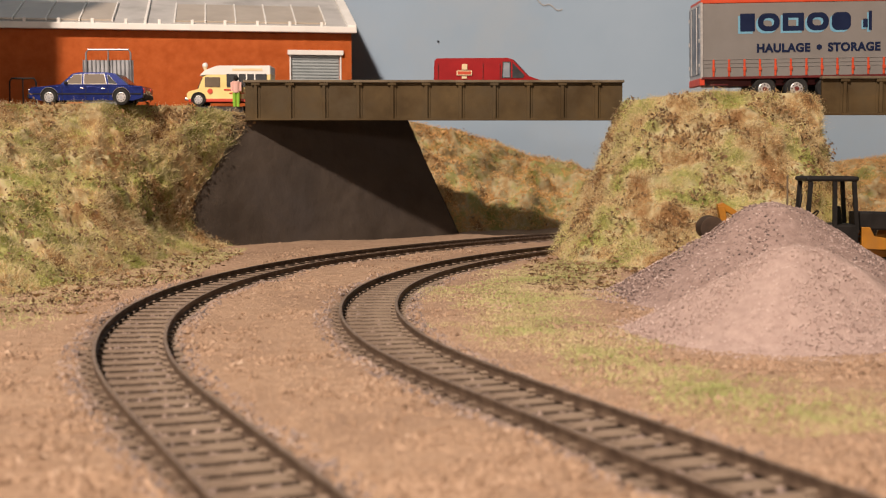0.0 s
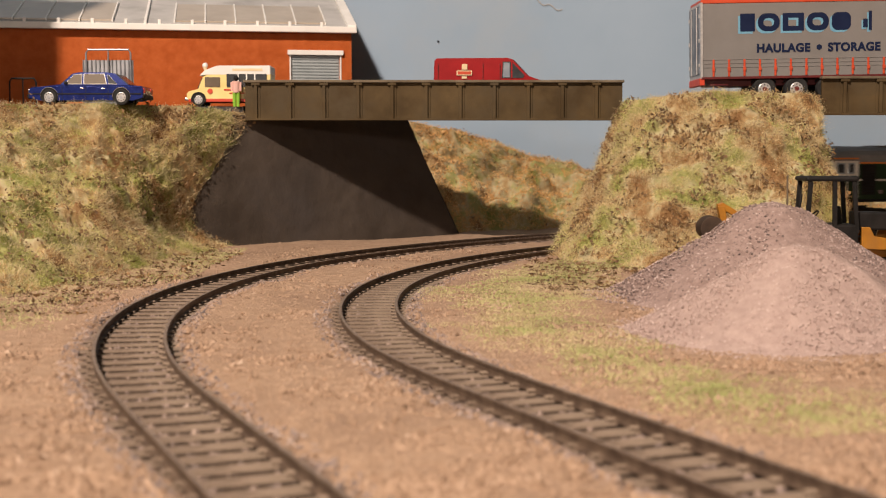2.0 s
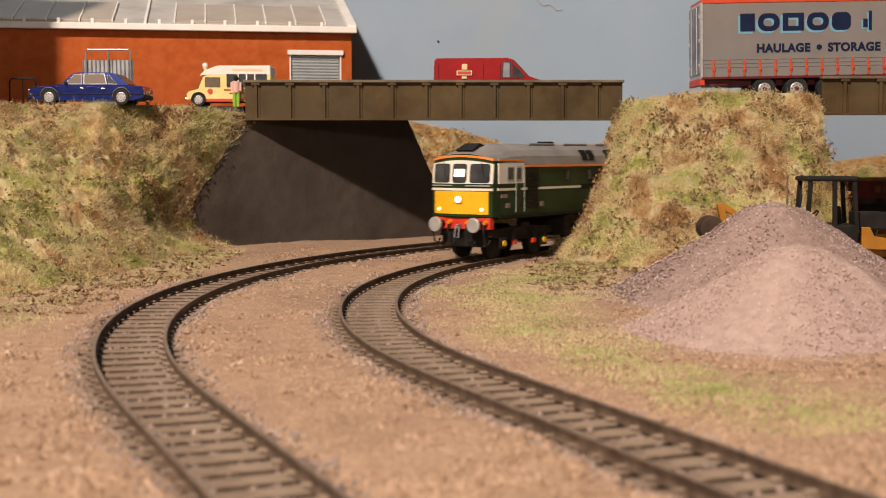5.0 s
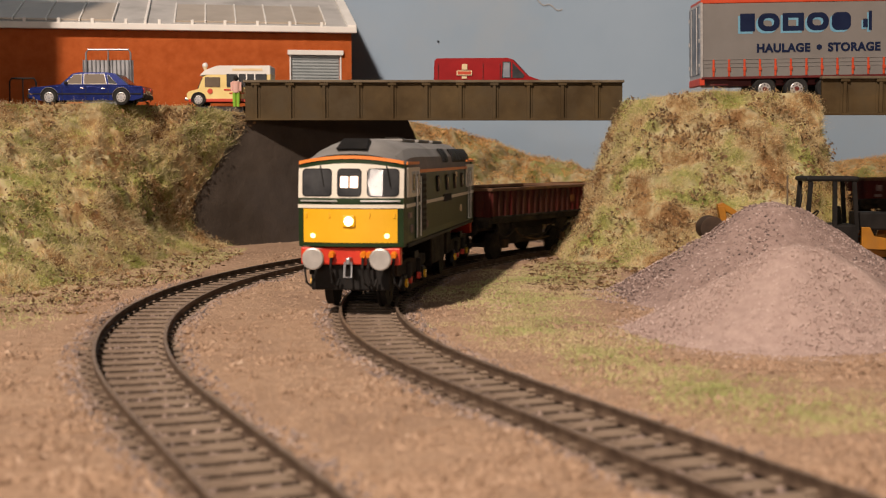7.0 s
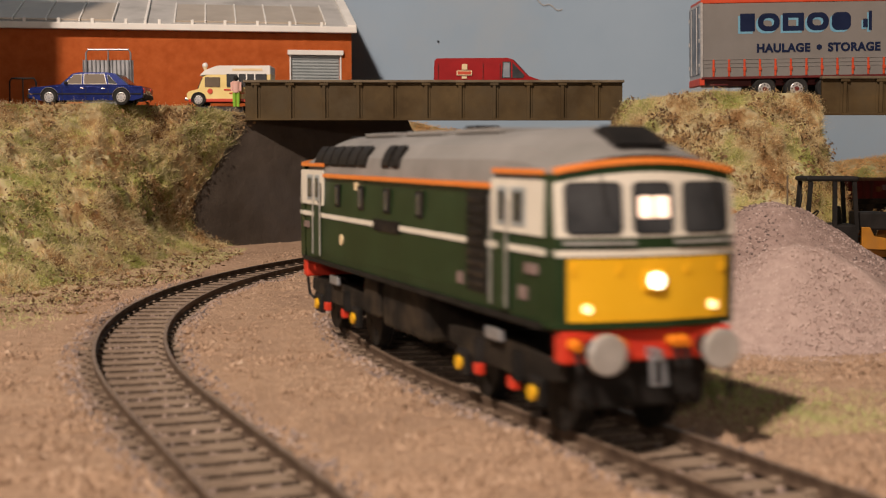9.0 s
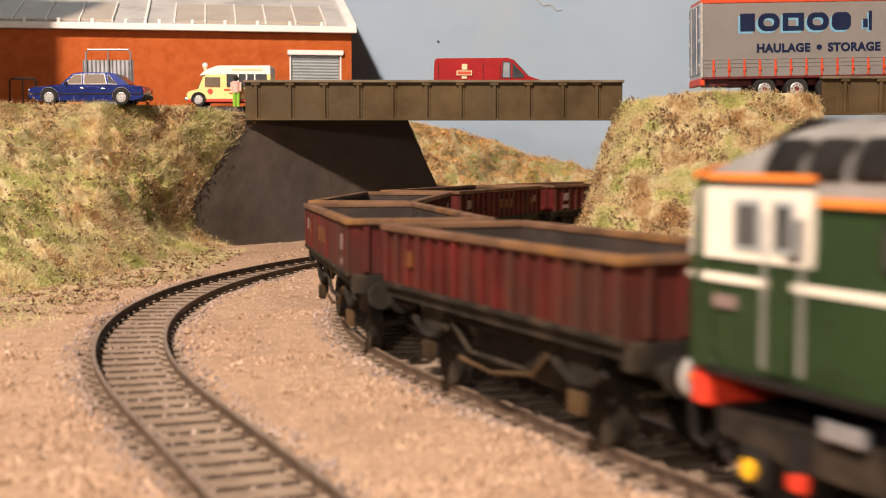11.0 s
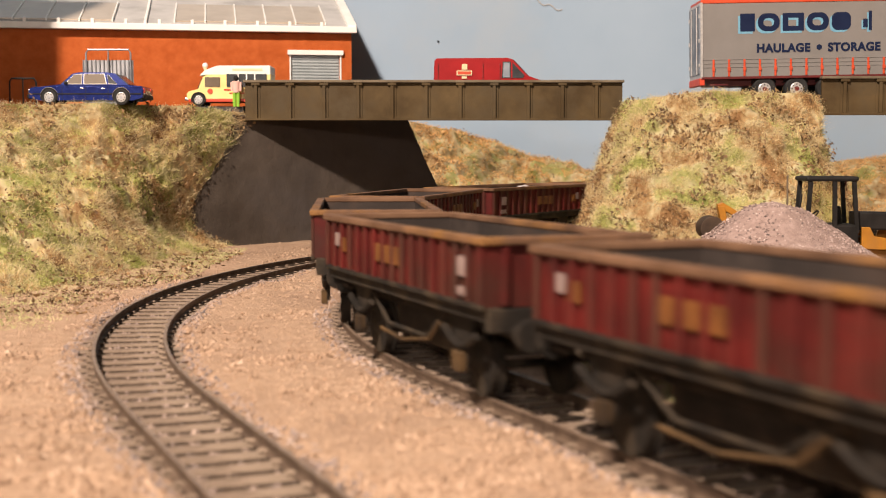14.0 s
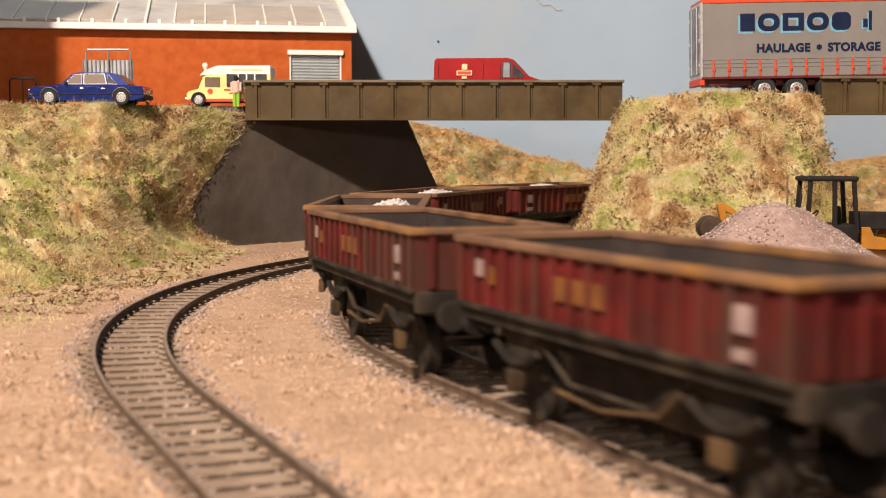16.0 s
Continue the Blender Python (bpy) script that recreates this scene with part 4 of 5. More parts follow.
def make_post_van():
    t = thing("delivery_van", mm(27.6, 814, 81.2), "bright red delivery van with a pale emblem", "van")
    t.scale = (0.967, 0.967, 0.967)
    out = [(-34.5, 3.5), (-34.6, 8), (-34, 27.5), (-32.5, 29.3), (12, 29.6), (15, 28.8), (25, 18.4), (35, 14.8), (37.5, 12.5), (37.8, 4), (33, 3)]
    bd = body_shell(out, 12.8, 0.06, 14, "body", M["red"], t)
    tk = dict(tuck=0.06, z_belt=14)
    for sg in (-1, 1):
        side_panel([(8.2, 17), (8.8, 27.2), (14.4, 27.2), (22.6, 18.6), (21.5, 17)], sg * 12.85, sg * 0.25, "door_window", M["glass"], bd, "cab door window", **tk)
        side_panel([(14.0, 17), (14.0, 27.2), (14.9, 27.2), (14.9, 17)], sg * 13.1, sg * 0.25, "window_bar", M["red"], bd, **tk)
        # Pale plate over the glass: a reflection put in as colour.
        side_panel([(9.0, 17.4), (9.4, 26.6), (13.2, 26.6), (13.2, 17.4)], sg * 13.05, sg * 0.1, "window_shine", M["rear_blue"], bd, "pale panel painted as a reflection in the glass", **tk)
        e = part("emblem", box(-20, -10.4, sg * 13.0 - 0.1, sg * 13.0 + 0.12, 18.6, 21.6), M["gold"], bd, "pale emblem panel")
        part("emblem_inset", box(-19.4, -11, sg * 13.1 - 0.05, sg * 13.1 + 0.12, 19.1, 21.1), M["orange"], e)
        part("emblem_top", box(-16.8, -13.4, sg * 12.95 - 0.1, sg * 12.95 + 0.14, 22.2, 25.6), M["gold"], e)
        part("emblem_foot", box(-16.8, -13.6, sg * 13.05 - 0.1, sg * 13.05 + 0.14, 16.6, 18.0), M["gold"], e)
        for x in (-3.5, 7.2, -31.6):
            part("panel_gap", box(x - .15, x + .15, sg * 12.95 - .1, sg * 12.95 + .06, 7, 26), M["maroon"], bd)
        part("side_rail", box(-31, 7, sg * 12.9 - .3, sg * 12.9 + .3, 14.6, 15.6, 0.2), M["red"], bd)
        for x in (-20, 23.5):
            part("wheel_arch", prism([(x + 5.1 * math.cos(a), 4.5 + 5.1 * math.sin(a)) for a in np.linspace(-.3, math.pi + .3, 16)], "y", sg * 11.7, sg * 13), M["black"], bd)
            wheel(t, x, sg * 11.6, 4.4, 4.4, 3, M["rim"], sg)
    part("windscreen", loft([[(25, -10.6, 18.3), (25, 10.6, 18.3), (15.6, 10, 28.4), (15.6, -10, 28.4)], [(25.4, -10.6, 18.5), (25.4, 10.6, 18.5), (16, 10, 28.6), (16, -10, 28.6)]]), M["glass"], bd)


def text_part(body, size, m, material, parent, name="lettering"):
    c = bpy.data.curves.new(name, "FONT")
    c.body, c.size, c.extrude, c.offset = body, size * U, 0.0001, 0.0003
    c.space_character = 1.08
    o = bpy.data.objects.new(name, c)
    scene.collection.objects.link(o)
    me = bpy.data.meshes.new_from_object(o.evaluated_get(bpy.context.evaluated_depsgraph_get()))
    bpy.data.objects.remove(o)
    me.materials.append(material)
    ob = new(name, me)
    ob.parent, ob.matrix_basis = parent, m
    return ob


def make_trailer():
    # local x to the east along the near side, y away from the viewer, z up from the road
    t = thing("curtain_trailer", mm(149, 762, 81.6, 0, -1.0), "grey curtain-sided lorry trailer with orange straps and navy lettering", "trailer")
    L, W, z0, z1 = 178, 33, 14.0, 58.5
    bd = part("body", box(0.6, L, 0.4, W - 0.4, z0, z1 - 2.4, 0.3), M["curtain"], t, "grey curtain sides")
    part("top_rail", box(0, L, 0, W, z1 - 2.4, z1, 0.4), M["orange"], t, "orange top rail")
    for x in (0.2,):
        part("rear_frame", box(-0.4, 1.0, -0.25, W + 0.25, z0 - 1, z1 - 1.8, 0.2), M["rim"], t)
    for i in range(2):
        d = part("rear_door", box(-0.9, -0.3, 0.8 + i * 16, 16.2 + i * 16, z0 + 2, z1 - 3.5, 0.1), M["rear_blue"], t, "grey-blue rear door")
        for k in range(3):
            part("hinge", box(-1.4, -0.8, 0.6 + i * 30, 1.8 + i * 30, z0 + 6 + 14 * k, z0 + 8 + 14 * k), M["rim"], d)
        part("lock_bar", cyl((-1.2, 8 + i * 16, z0 + 2), (-1.2, 8 + i * 16, z1 - 4), 0.35, 8), M["rim"], d)
    part("rear_bumper", box(-1, 2, 0, W, z0 - 4.6, z0 - 0.4, 0.4), M["skirt_red"], t, "red rear bumper")
    part("side_rail", box(0, L, -0.3, W + 0.3, z0 - 1.2, z0 + 0.2, 0.2), M["maroon"], t)
    part("chassis", box(14, L, 6, W - 6, z0 - 5, z0 - 1.2, 0.3), M["maroon"], t, "dark red chassis")
    part("chassis_tail", prism([(1, z0 - 1.2), (16, z0 - 1.2), (16, z0 - 4.6), (6, z0 - 4.6)], "y", 3, W - 3), M["maroon"], t)
    for k, x in enumerate((36.5, 55, 73.5)):
        for y, sg in ((3.2, -1), (W - 3.2, 1)):
            wheel(t, x, y, 6.8, 6.8, 5.2, M["rim"], sg, 0.56, M["maroon"])
            c = part("mudguard", tube([(x + 8.0 * math.cos(a), y, 6.8 + 7.9 * math.sin(a)) for a in np.linspace(0.5, math.pi - 0.5, 9)], 0.55, 6), M["black"], t)
    for i in range(20):
        x = 7 + 8.9 * i
        if x < L - 2:
            s = part("strap", box(x - 0.55, x + 0.55, -0.25, 0.4, z0 + 0.4, z0 + 10, 0.1), M["orange"], bd, "orange tension strap")
            part("buckle", box(x - 0.85, x + 0.85, -0.6, -0.2, z0 + 3.4, z0 + 5.6, 0.15), M["orange"], s)
    for z in (z0 + 5.4, z0 + 7.6, z0 + 9.8):
        part("curtain_fold", box(1.2, L - 1, 0.1, 0.5, z, z + 0.5, 0.2), M["curtain"], bd)
    # trader's name as plain shapes with a pale blue shadow
    def rounded(x, w, r, hole, dx, dz, depth, name, mat):
        out = round_rect(x + dx, x + w + dx, 39.8 + dz, 50.0 + dz, r, 5)
        if hole:
            inn = round_rect(x + dx + 3.2, x + w + dx - 3.2, 42.6 + dz, 47.2 + dz, min(r * .5, 2.2), 5)
            b = ring(out, inn, lambda u, v, d: (u, d, v), depth, 0.45)
        else:
            b = prism(out, "y", depth, 0.45)
        part(name, b, mat, bd)
    x = 22.4
    for w, r, hole in ((8.4, .4, False), (12.6, 4.8, True), (12.2, .5, True), (12.6, 4.6, True), (11.0, 3.4, False)):
        rounded(x, w, r, hole, -1.2, -1.2, 0.28, "name_shadow", M["cyan"])
        rounded(x, w, r, hole, 0, 0, 0.18, "name_shape", M["navy"])
        x += w + 1.7
    for x0, x1, z0, z1 in ((93.0, 95.6, 41.0, 46.0), (96.2, 98.0, 39.5, 50.5)):
        part("name_shadow", box(x0 - .9, x1 - .9, 0.28, 0.45, z0 - .9, z1 - .9), M["cyan"], bd)
        part("name_shape", box(x0, x1, 0.18, 0.45, z0, z1), M["navy"], bd)
    part("name_shape", box(109, 170, 0.18, 0.45, 39.8, 50), M["navy"], bd)
    text_part("HAULAGE", 6.5, mm(31.8, 0.2, 28.0, 0, 0, 90), M["navy"], bd)
    part("dot", cyl((67.8, 0.15, 30.3), (67.8, 0.45, 30.3), 1.7, 6), M["navy"], bd)
    text_part("STORAGE", 6.5, mm(72.8, 0.2, 28.0, 0, 0, 90), M["navy"], bd)
    part("dot", cyl((109.0, 0.15, 30.3), (109.0, 0.45, 30.3), 1.7, 6), M["navy"], bd)


def make_figurine():
    b = bmesh.new()
    for sx in (-1.1, 1.1):
        cyl((sx, 0, 0), (sx, 0, 8.5), 1.0, 10, 1.15, b)
    n = len(b.faces)
    cyl((0, 0, 8.3), (0, 0, 15.0), 2.0, 12, 2.4, b)
    for sx in (-2.6, 2.6):
        cyl((sx, -.4, 9.2), (sx, 0, 14.6), 0.7, 8, 0.8, b)
    m = len(b.faces)
    join(b, sphere(0, 0, 16.9, 1.6))
    b.faces.ensure_lookup_table()
    for i, f in enumerate(b.faces):
        f.material_index = 0 if i < n else (1 if i < m else 2)
    tagged(part("figurine", b, [M["doll_green"], M["skin"], M["black"]], None, at=mm(-123.5, 790, road_z(790) - 1.5)), "plain painted plastic figurine with green legs and pink top", "figurine")


# ---------------------------------------------------------------- digger
def make_digger():
    t = thing("backhoe_loader", mm(170, 583, -2.6), "orange-yellow backhoe loader with a black cab", "digger")
    # local: x positive is the loader end (east), y negative towards the viewer
    part("chassis", box(-14, 42, -6, 6, 9, 15, 1), M["digger"], t, "orange-yellow chassis")
    part("bonnet", prism([(12, 21), (12, 29), (33, 28.5), (38, 26.5), (38, 21)], "y", -6.5, 6.5, 0.8), M["black"], t, "black engine bonnet")
    part("grille", box(37.6, 38.8, -5, 5, 21.5, 26, 0.2), M["black"], t)
    for x, r, w in ((-8, 10.2, 7), (30, 6.6, 5)):
        for sg in (-1, 1):
            h = part("wheel", cyl((0, -w / 2, 0), (0, w / 2, 0), r, 26, bevel=1.0), M["rubber"], t, at=mm(x, sg * 11.5, r))
            part("rim", cyl((0, sg * w * .3, 0), (0, sg * (w / 2 + .2), 0), r * .58, 20, bevel=.3), M["digger"], h)
            for k in range(14):
                a = 2 * math.pi * k / 14
                part("lug", box(-.7, .7, -w / 2, w / 2, r - .3, r + .5, .1, seg=1), M["rubber"], h, at=pose(0, 0, 0, 0, math.degrees(a), 0))
    cabn = part("cab", box(-11.8, 11.8, -9.5, 9.5, 15, 23.5, 0.8), M["black"], t, "black glazed cab")
    for x, y in ((-11, -9), (11, -9), (-11, 9), (11, 9), (1.2, -9.2)):
        k = 0.86
        part("pillar", loft([[(x - .9, y - .7, 20), (x + .9, y - .7, 20), (x + .9, y + .7, 20), (x - .9, y + .7, 20)], [(x * k - .9, y * .95 - .7, 42.6), (x * k + .9, y * .95 - .7, 42.6), (x * k + .9, y * .95 + .7, 42.6), (x * k - .9, y * .95 + .7, 42.6)]]), M["black"], cabn)
    part("roof", box(-11.6, 11.4, -10, 10, 42.4, 44.6, 0.9), M["black"], cabn, "black cab roof")
    g, gt, gb = nodes_of("cab_glass")
    gb.inputs["Transmission Weight"].default_value, gb.inputs["Roughness"].default_value = 1.0, 0.0
    gb.inputs["Base Color"].default_value, gb.inputs["IOR"].default_value = (0.86, 0.84, 0.78, 1), 1.02
    for sg in (-1, 1):
        for x0, x1 in ((-10.6, .4), (2.0, 10.6)):
            pn = part("pane", loft([[(x0, sg * 9, 20.5), (x1, sg * 9, 20.5), (x1 * .9, sg * 8.6, 42), (x0 * .9, sg * 8.6, 42)], [(x0, sg * 9.2, 20.5), (x1, sg * 9.2, 20.5), (x1 * .9, sg * 8.8, 42), (x0 * .9, sg * 8.8, 42)]]), g, cabn)
            pn.visible_shadow = False
    part("seat", box(-1, 4.5, -3, 3, 20.5, 24, .8), M["black"], cabn)
    part("seat_back", prism([(4, 23), (6.5, 23), (5.6, 31.5), (4, 31)], "y", -2.8, 2.8, .4), M["black"], cabn)
    part("steering_column", cyl((-7, 0, 20), (-5, 0, 27), .5, 8), M["black"], cabn)
    part("steering_wheel", tube([(-5.2 + 2.6 * math.cos(a) * .6, 2.8 * math.sin(a), 27.5 + 2.4 * math.cos(a) * .7) for a in np.linspace(0, 6.283, 17)], .35, 6), M["black"], cabn)
    part("console", prism([(-10.5, 20), (-10.5, 24.5), (-6.8, 23.5), (-2.5, 20)], "y", -6, 6, .3), M["black"], cabn)
    part("exhaust", cyl((-14.8, -6.5, 21), (-12.9, -6.5, 37), .6, 8), M["black"], t)
    # backhoe folded behind
    boom = part("boom", prism([(-15, 14), (-22, 27), (-27, 30), (-26, 27), (-19, 13)], "y", -2, 2, .4), M["digger"], t, "orange-yellow boom")
    part("dipper", prism([(-24, 19), (-42, 30.5), (-46.2, 33.0), (-48.6, 32.2), (-48, 30), (-44, 28.6), (-25, 16.5)], "y", -1.6, 1.6, .4), M["digger"], t, "orange-yellow dipper arm")
    part("link", prism([(-48.6, 31.4), (-45.4, 31.4), (-43.4, 20.0), (-46, 20)], "y", -2.2, 2.2, .3), M["digger"], t)
    a = np.linspace(0.15, 4.0, 15)
    prof = [(-51.4 + 5.4 * math.cos(x), 21.6 + 5.4 * math.sin(x)) for x in a]
    part("bucket", prism(prof, "y", -6, 6, .4), M["litter_dark"], t, "dark rusty bucket")
    part("pin", cyl((-47, -7, 21), (-47, 7, 21), 1.6, 14), M["steel"], t)
    # loader arms and shovel
    for sg in (-1, 1):
        part("loader_arm", prism([(13, 13), (13, 22.5), (16.5, 22.5), (18.5, 18.5), (25, 17.5), (27, 22), (30, 22), (32, 16), (50, 8), (48, 5.5), (34, 12)], "y", sg * 9 - 1, sg * 9 + 1, .3), M["digger"], t, "orange-yellow loader arm")
        part("ram", cyl((14, sg * 8.6, 18), (36, sg * 8.6, 14), .8, 10), M["steel"], t)
    part("shovel", prism([(48, 2), (66, 2), (50, 16), (48, 15)], "y", -17, 17, .5), M["digger"], t, "orange-yellow front shovel")


def make_stump_post():
    tagged(part("marker_post", cyl((157.5, 600, -3), (157, 600, 42), 0.45, 8), M["tan"]), "thin weathered wooden post stuck in the ground", "post")

# ---------------------------------------------------------------- train
def wheelset(parent, x, r, mat, half=GAUGE):
    b = bmesh.new()
    for sg in (-1, 1):
        cyl((0, sg * half - 1.1, 0), (0, sg * half + 1.1, 0), r, 24, bm=b)
        cyl((0, sg * (half - 1.9), 0), (0, sg * (half - 1.1), 0), r + 0.7, 24, bm=b)
        for k in range(4):
            a = math.pi * k / 2 + .4
            cyl((r * .5 * math.cos(a), sg * (half + 1.0), r * .5 * math.sin(a)), (r * .5 * math.cos(a), sg * (half + 1.3), r * .5 * math.sin(a)), r * .16, 8, bm=b)
    cyl((0, -half, 0), (0, half, 0), 1.0, 10, bm=b)
    return part("wheelset", b, mat, parent, at=mm(x, 0, r))


def section(half, zb, zs, zr, n=9, squash=1.0):
    """A body section: sides from zb to zs, then a curved roof up to zr. Points (y, z) from one sill round to the other."""
    out = [(-half * 0.985, zb), (-half, zb + 3), (-half, zb + 14), (-half * 0.97, zs)]
    for k in range(1, n):
        a = math.pi * k / n
        out.append((-half * 0.97 * math.copysign(abs(math.cos(a)) ** 0.8, math.cos(a)), zs + (zr - zs) * math.sin(a) ** 0.8))
    return out + [(half * 0.97, zs), (half, zb + 14), (half, zb + 3), (half * 0.985, zb)]


NOSE = 93.5


def face_x(y, z):
    """The gently bowed and raked cab front."""
    rake = max(0.0, z - 36) * 0.10
    return NOSE - 2.6 * (abs(y) / 18.0) ** 2.2 - rake


def face_part(name, pts, a, c, mat, parent, sg, label=""):
    """A plate that follows the cab front; pts are (y, z), a and c its back and front depth."""
    cut = []
    for (u, w), (u2, w2) in zip(pts, pts[1:] + pts[:1]):
        n = max(1, int(math.hypot(u2 - u, w2 - w) / 3))
        cut += [(u + (u2 - u) * k / n, w + (w2 - w) * k / n) for k in range(n)]
    b = bmesh.new()
    back = [b.verts.new((sg * (face_x(u, w) + a), u, w)) for u, w in cut]
    front = [b.verts.new((sg * (face_x(u, w) + c), u, w)) for u, w in cut]
    n = len(cut)
    for k in range(n):
        b.faces.new((back[k], back[(k + 1) % n], front[(k + 1) % n], front[k]))
    b.faces.new(front)
    bmesh.ops.recalc_face_normals(b, faces=b.faces)
    bmesh.ops.triangulate(b, faces=[f for f in b.faces if len(f.verts) > 4])
    return part(name, b, mat, parent, label)


def face_strip(name, y0, y1, z0, z1, a, c, mat, parent, sg, label="", n=14):
    """A plate from y0 to y1 that bends with the front; z0 and z1 may be functions of y."""
    f0 = z0 if callable(z0) else (lambda y: z0)
    f1 = z1 if callable(z1) else (lambda y: z1)
    rings = []
    for k in range(n + 1):
        y = y0 + (y1 - y0) * k / n
        rings.append([(sg * (face_x(y, f0(y)) + a), y, f0(y)), (sg * (face_x(y, f1(y)) + a), y, f1(y)), (sg * (face_x(y, f1(y)) + c), y, f1(y)), (sg * (face_x(y, f0(y)) + c), y, f0(y))])
    return part(name, loft(rings), mat, parent, label)


def brow(y):
    return 48.4 + 1.9 * (1 - (abs(y) / 18.0) ** 2)


def make_loco():
    t = thing("diesel_locomotive", Matrix(), "dark green diesel locomotive with a yellow warning panel and grey roof", "locomotive")
    # main shell
    rings = []
    for x in (-(NOSE - 9), -(NOSE - 20), -62, 62, NOSE - 20, NOSE - 9):
        end = abs(x) > NOSE - 12
        rings.append([(x + math.copysign(0.0, -x) * (0 if z < 47 else 1), y * (0.985 if end else 1), z) for y, z in section(18.4, 21, 46.2, 53.2 if end else (56.0 if abs(x) > 63 else 57))])
    b = loft(rings)
    for f in b.faces:
        f.material_index = 1 if f.calc_center_median().z > 46.4 else 0
    bd = part("body", b, [M["green"], M["loco_roof"]], t, "dark green body side")
    # cab fronts, full width, bowed
    for sg in (1, -1):
        ys = np.linspace(-17.9, 17.9, 13)
        b = bmesh.new()
        zs = [21, 26, 31, 36, 40, 44, 48.4]
        cols = []
        for y in ys:
            cols.append([b.verts.new((sg * face_x(y, z), y * (1.0 if z < 44 else 0.985), z if z < 48 else brow(y))) for z in zs])
        for a, c in zip(cols, cols[1:]):
            for k in range(len(zs) - 1):
                b.faces.new((a[k], a[k + 1], c[k + 1], c[k]))
        # return the edge to the shell
        for col in (cols[0], cols[-1]):
            back = [b.verts.new((sg * (NOSE - 9), math.copysign(18.3, v.co.y), v.co.z)) for v in col]
            for k in range(len(zs) - 1):
                b.faces.new((col[k], col[k + 1], back[k + 1], back[k]))
        bmesh.ops.recalc_face_normals(b, faces=b.faces)
        front = part("cab_front", b, M["green"], t, "cab front with pale window surround")
        # domed roof end over the brow
        rr = []
        for k in range(7):
            u = k / 6
            x = NOSE - 1.2 - 26 * u
            zr = 48.6 + 7.0 * math.sin(math.pi / 2 * min(1, u * 1.05 + .12)) ** 0.85
            row = []
            for j in range(15):
                y = -17.7 + 35.4 * j / 14
                h = brow(y) - 0.2
                row.append((sg * (x - 2.9 * (abs(y) / 18) ** 2.2 * (1 - u) - 1.0), y, max(h - 2 * u * (abs(y) / 17.7) ** 6, h + (zr - 48.6) * (1 - (abs(y) / 17.9) ** 2.6) ** 0.75)))
            rr.append(row)
        part("roof_dome", loft(rr, close=False, caps=False), M["loco_roof"], front, "grey domed cab roof", smooth=True)
        rec = [(sg * (NOSE - 4.4), -5.2, 52.7), (sg * (NOSE - 4.4), 5.2, 52.7), (sg * (NOSE - 12.5), 4.4, 56.2), (sg * (NOSE - 12.5), -4.4, 56.2)]
        part("horn_recess", loft([[(x + sg * -3, y, z) for x, y, z in rec], [(x + sg * 0.8, y, z + .9) for x, y, z in rec]]), M["black"], front, "black horn recess")
        face_strip("brow_line", -17.9, 17.9, lambda y: brow(y) - 0.1, lambda y: brow(y) + 1.0, -0.6, 0.55, M["loco_orange"], front, sg, "orange line")
        face_strip("window_band", -18.0, 18.0, 37.2, lambda y: brow(y) - 1.6, -0.3, 0.25, M["ivory"], front, sg, "ivory window surround")
        face_strip("waist_line", -18.1, 18.1, 33.8, 35.0, -0.3, 0.3, M["ivory"], front, sg, "ivory waist line")
        face_strip("grab_rail", -17, -4, 36.0, 36.5, 0.5, 1.0, M["buffer"], front, sg)
        face_strip("grab_rail", 4, 17, 36.0, 36.5, 0.5, 1.0, M["buffer"], front, sg)
        face_strip("yellow_panel", -16.0, 16.0, 22.3, 33.5, -0.3, 0.25, M["loco_yellow"], front, sg, "yellow warning panel")
        for y0, y1 in ((-16.3, -6.2), (6.2, 16.3), (-3.9, 3.9)):
            mid = y0 == -3.9
            rim = face_part("window_rubber", round_rect(y0 - .25, y1 + .25, 37.6, 47.0, 1.4), -0.2, 0.4, M["black"], front, sg)
            face_part("windscreen", round_rect(y0, y1, 37.9, 46.7, 1.2), -0.2, 0.5, M["glass"], rim, sg, "dark cab window")
            if mid:
                for k in (-1, 1):
                    face_part("headcode_panel", round_rect(min(k * .3, k * 3.0), max(k * .3, k * 3.0), 40.6, 44.4, .3), 0.3, 0.65, M["headcode"], rim, sg, "lit headcode panel")
            else:
                yy = (y0 + y1) / 2
                part("wiper", tube([(sg * (face_x(yy, 47) + .9), yy + 1.2, 48), (sg * (face_x(yy, 42) + .9), yy + 2.6, 41)], 0.2, 6), M["black"], rim)
        hl = part("lamp_box", box(sg * (NOSE + .2) - .8, sg * (NOSE + .2) + .8, -2.1, 2.1, 27.6, 31.4, 0.3), M["loco_yellow"], front, "yellow lamp housing")
        x = sg * (NOSE + 1.05)
        part("headlight", cyl((x - sg * .4, 0, 29.5), (x + sg * .35, 0, 29.5), 1.5, 20), M["lamp"] if sg > 0 else M["glass"], hl, "lit headlight" if sg > 0 else "unlit headlight")
        for y in (-12.6, 12.6):
            x = sg * (face_x(y, 24.6) + .2)
            part("marker_light", cyl((x - sg * .3, y, 24.6), (x + sg * .45, y, 24.6), 0.85, 14), M["marker"] if sg > 0 else M["beam_red"], front, "small marker light")
        for y in (-6.8, 6.8, -15, 15):
            x = sg * (face_x(y, 31.5) + .3)
            part("lamp_iron", box(x - .3, x + .3, y - .35, y + .35, 30.6, 32.2, .1), M["loco_yellow"], front)
        # buffer beam
        bx = NOSE - 1.5
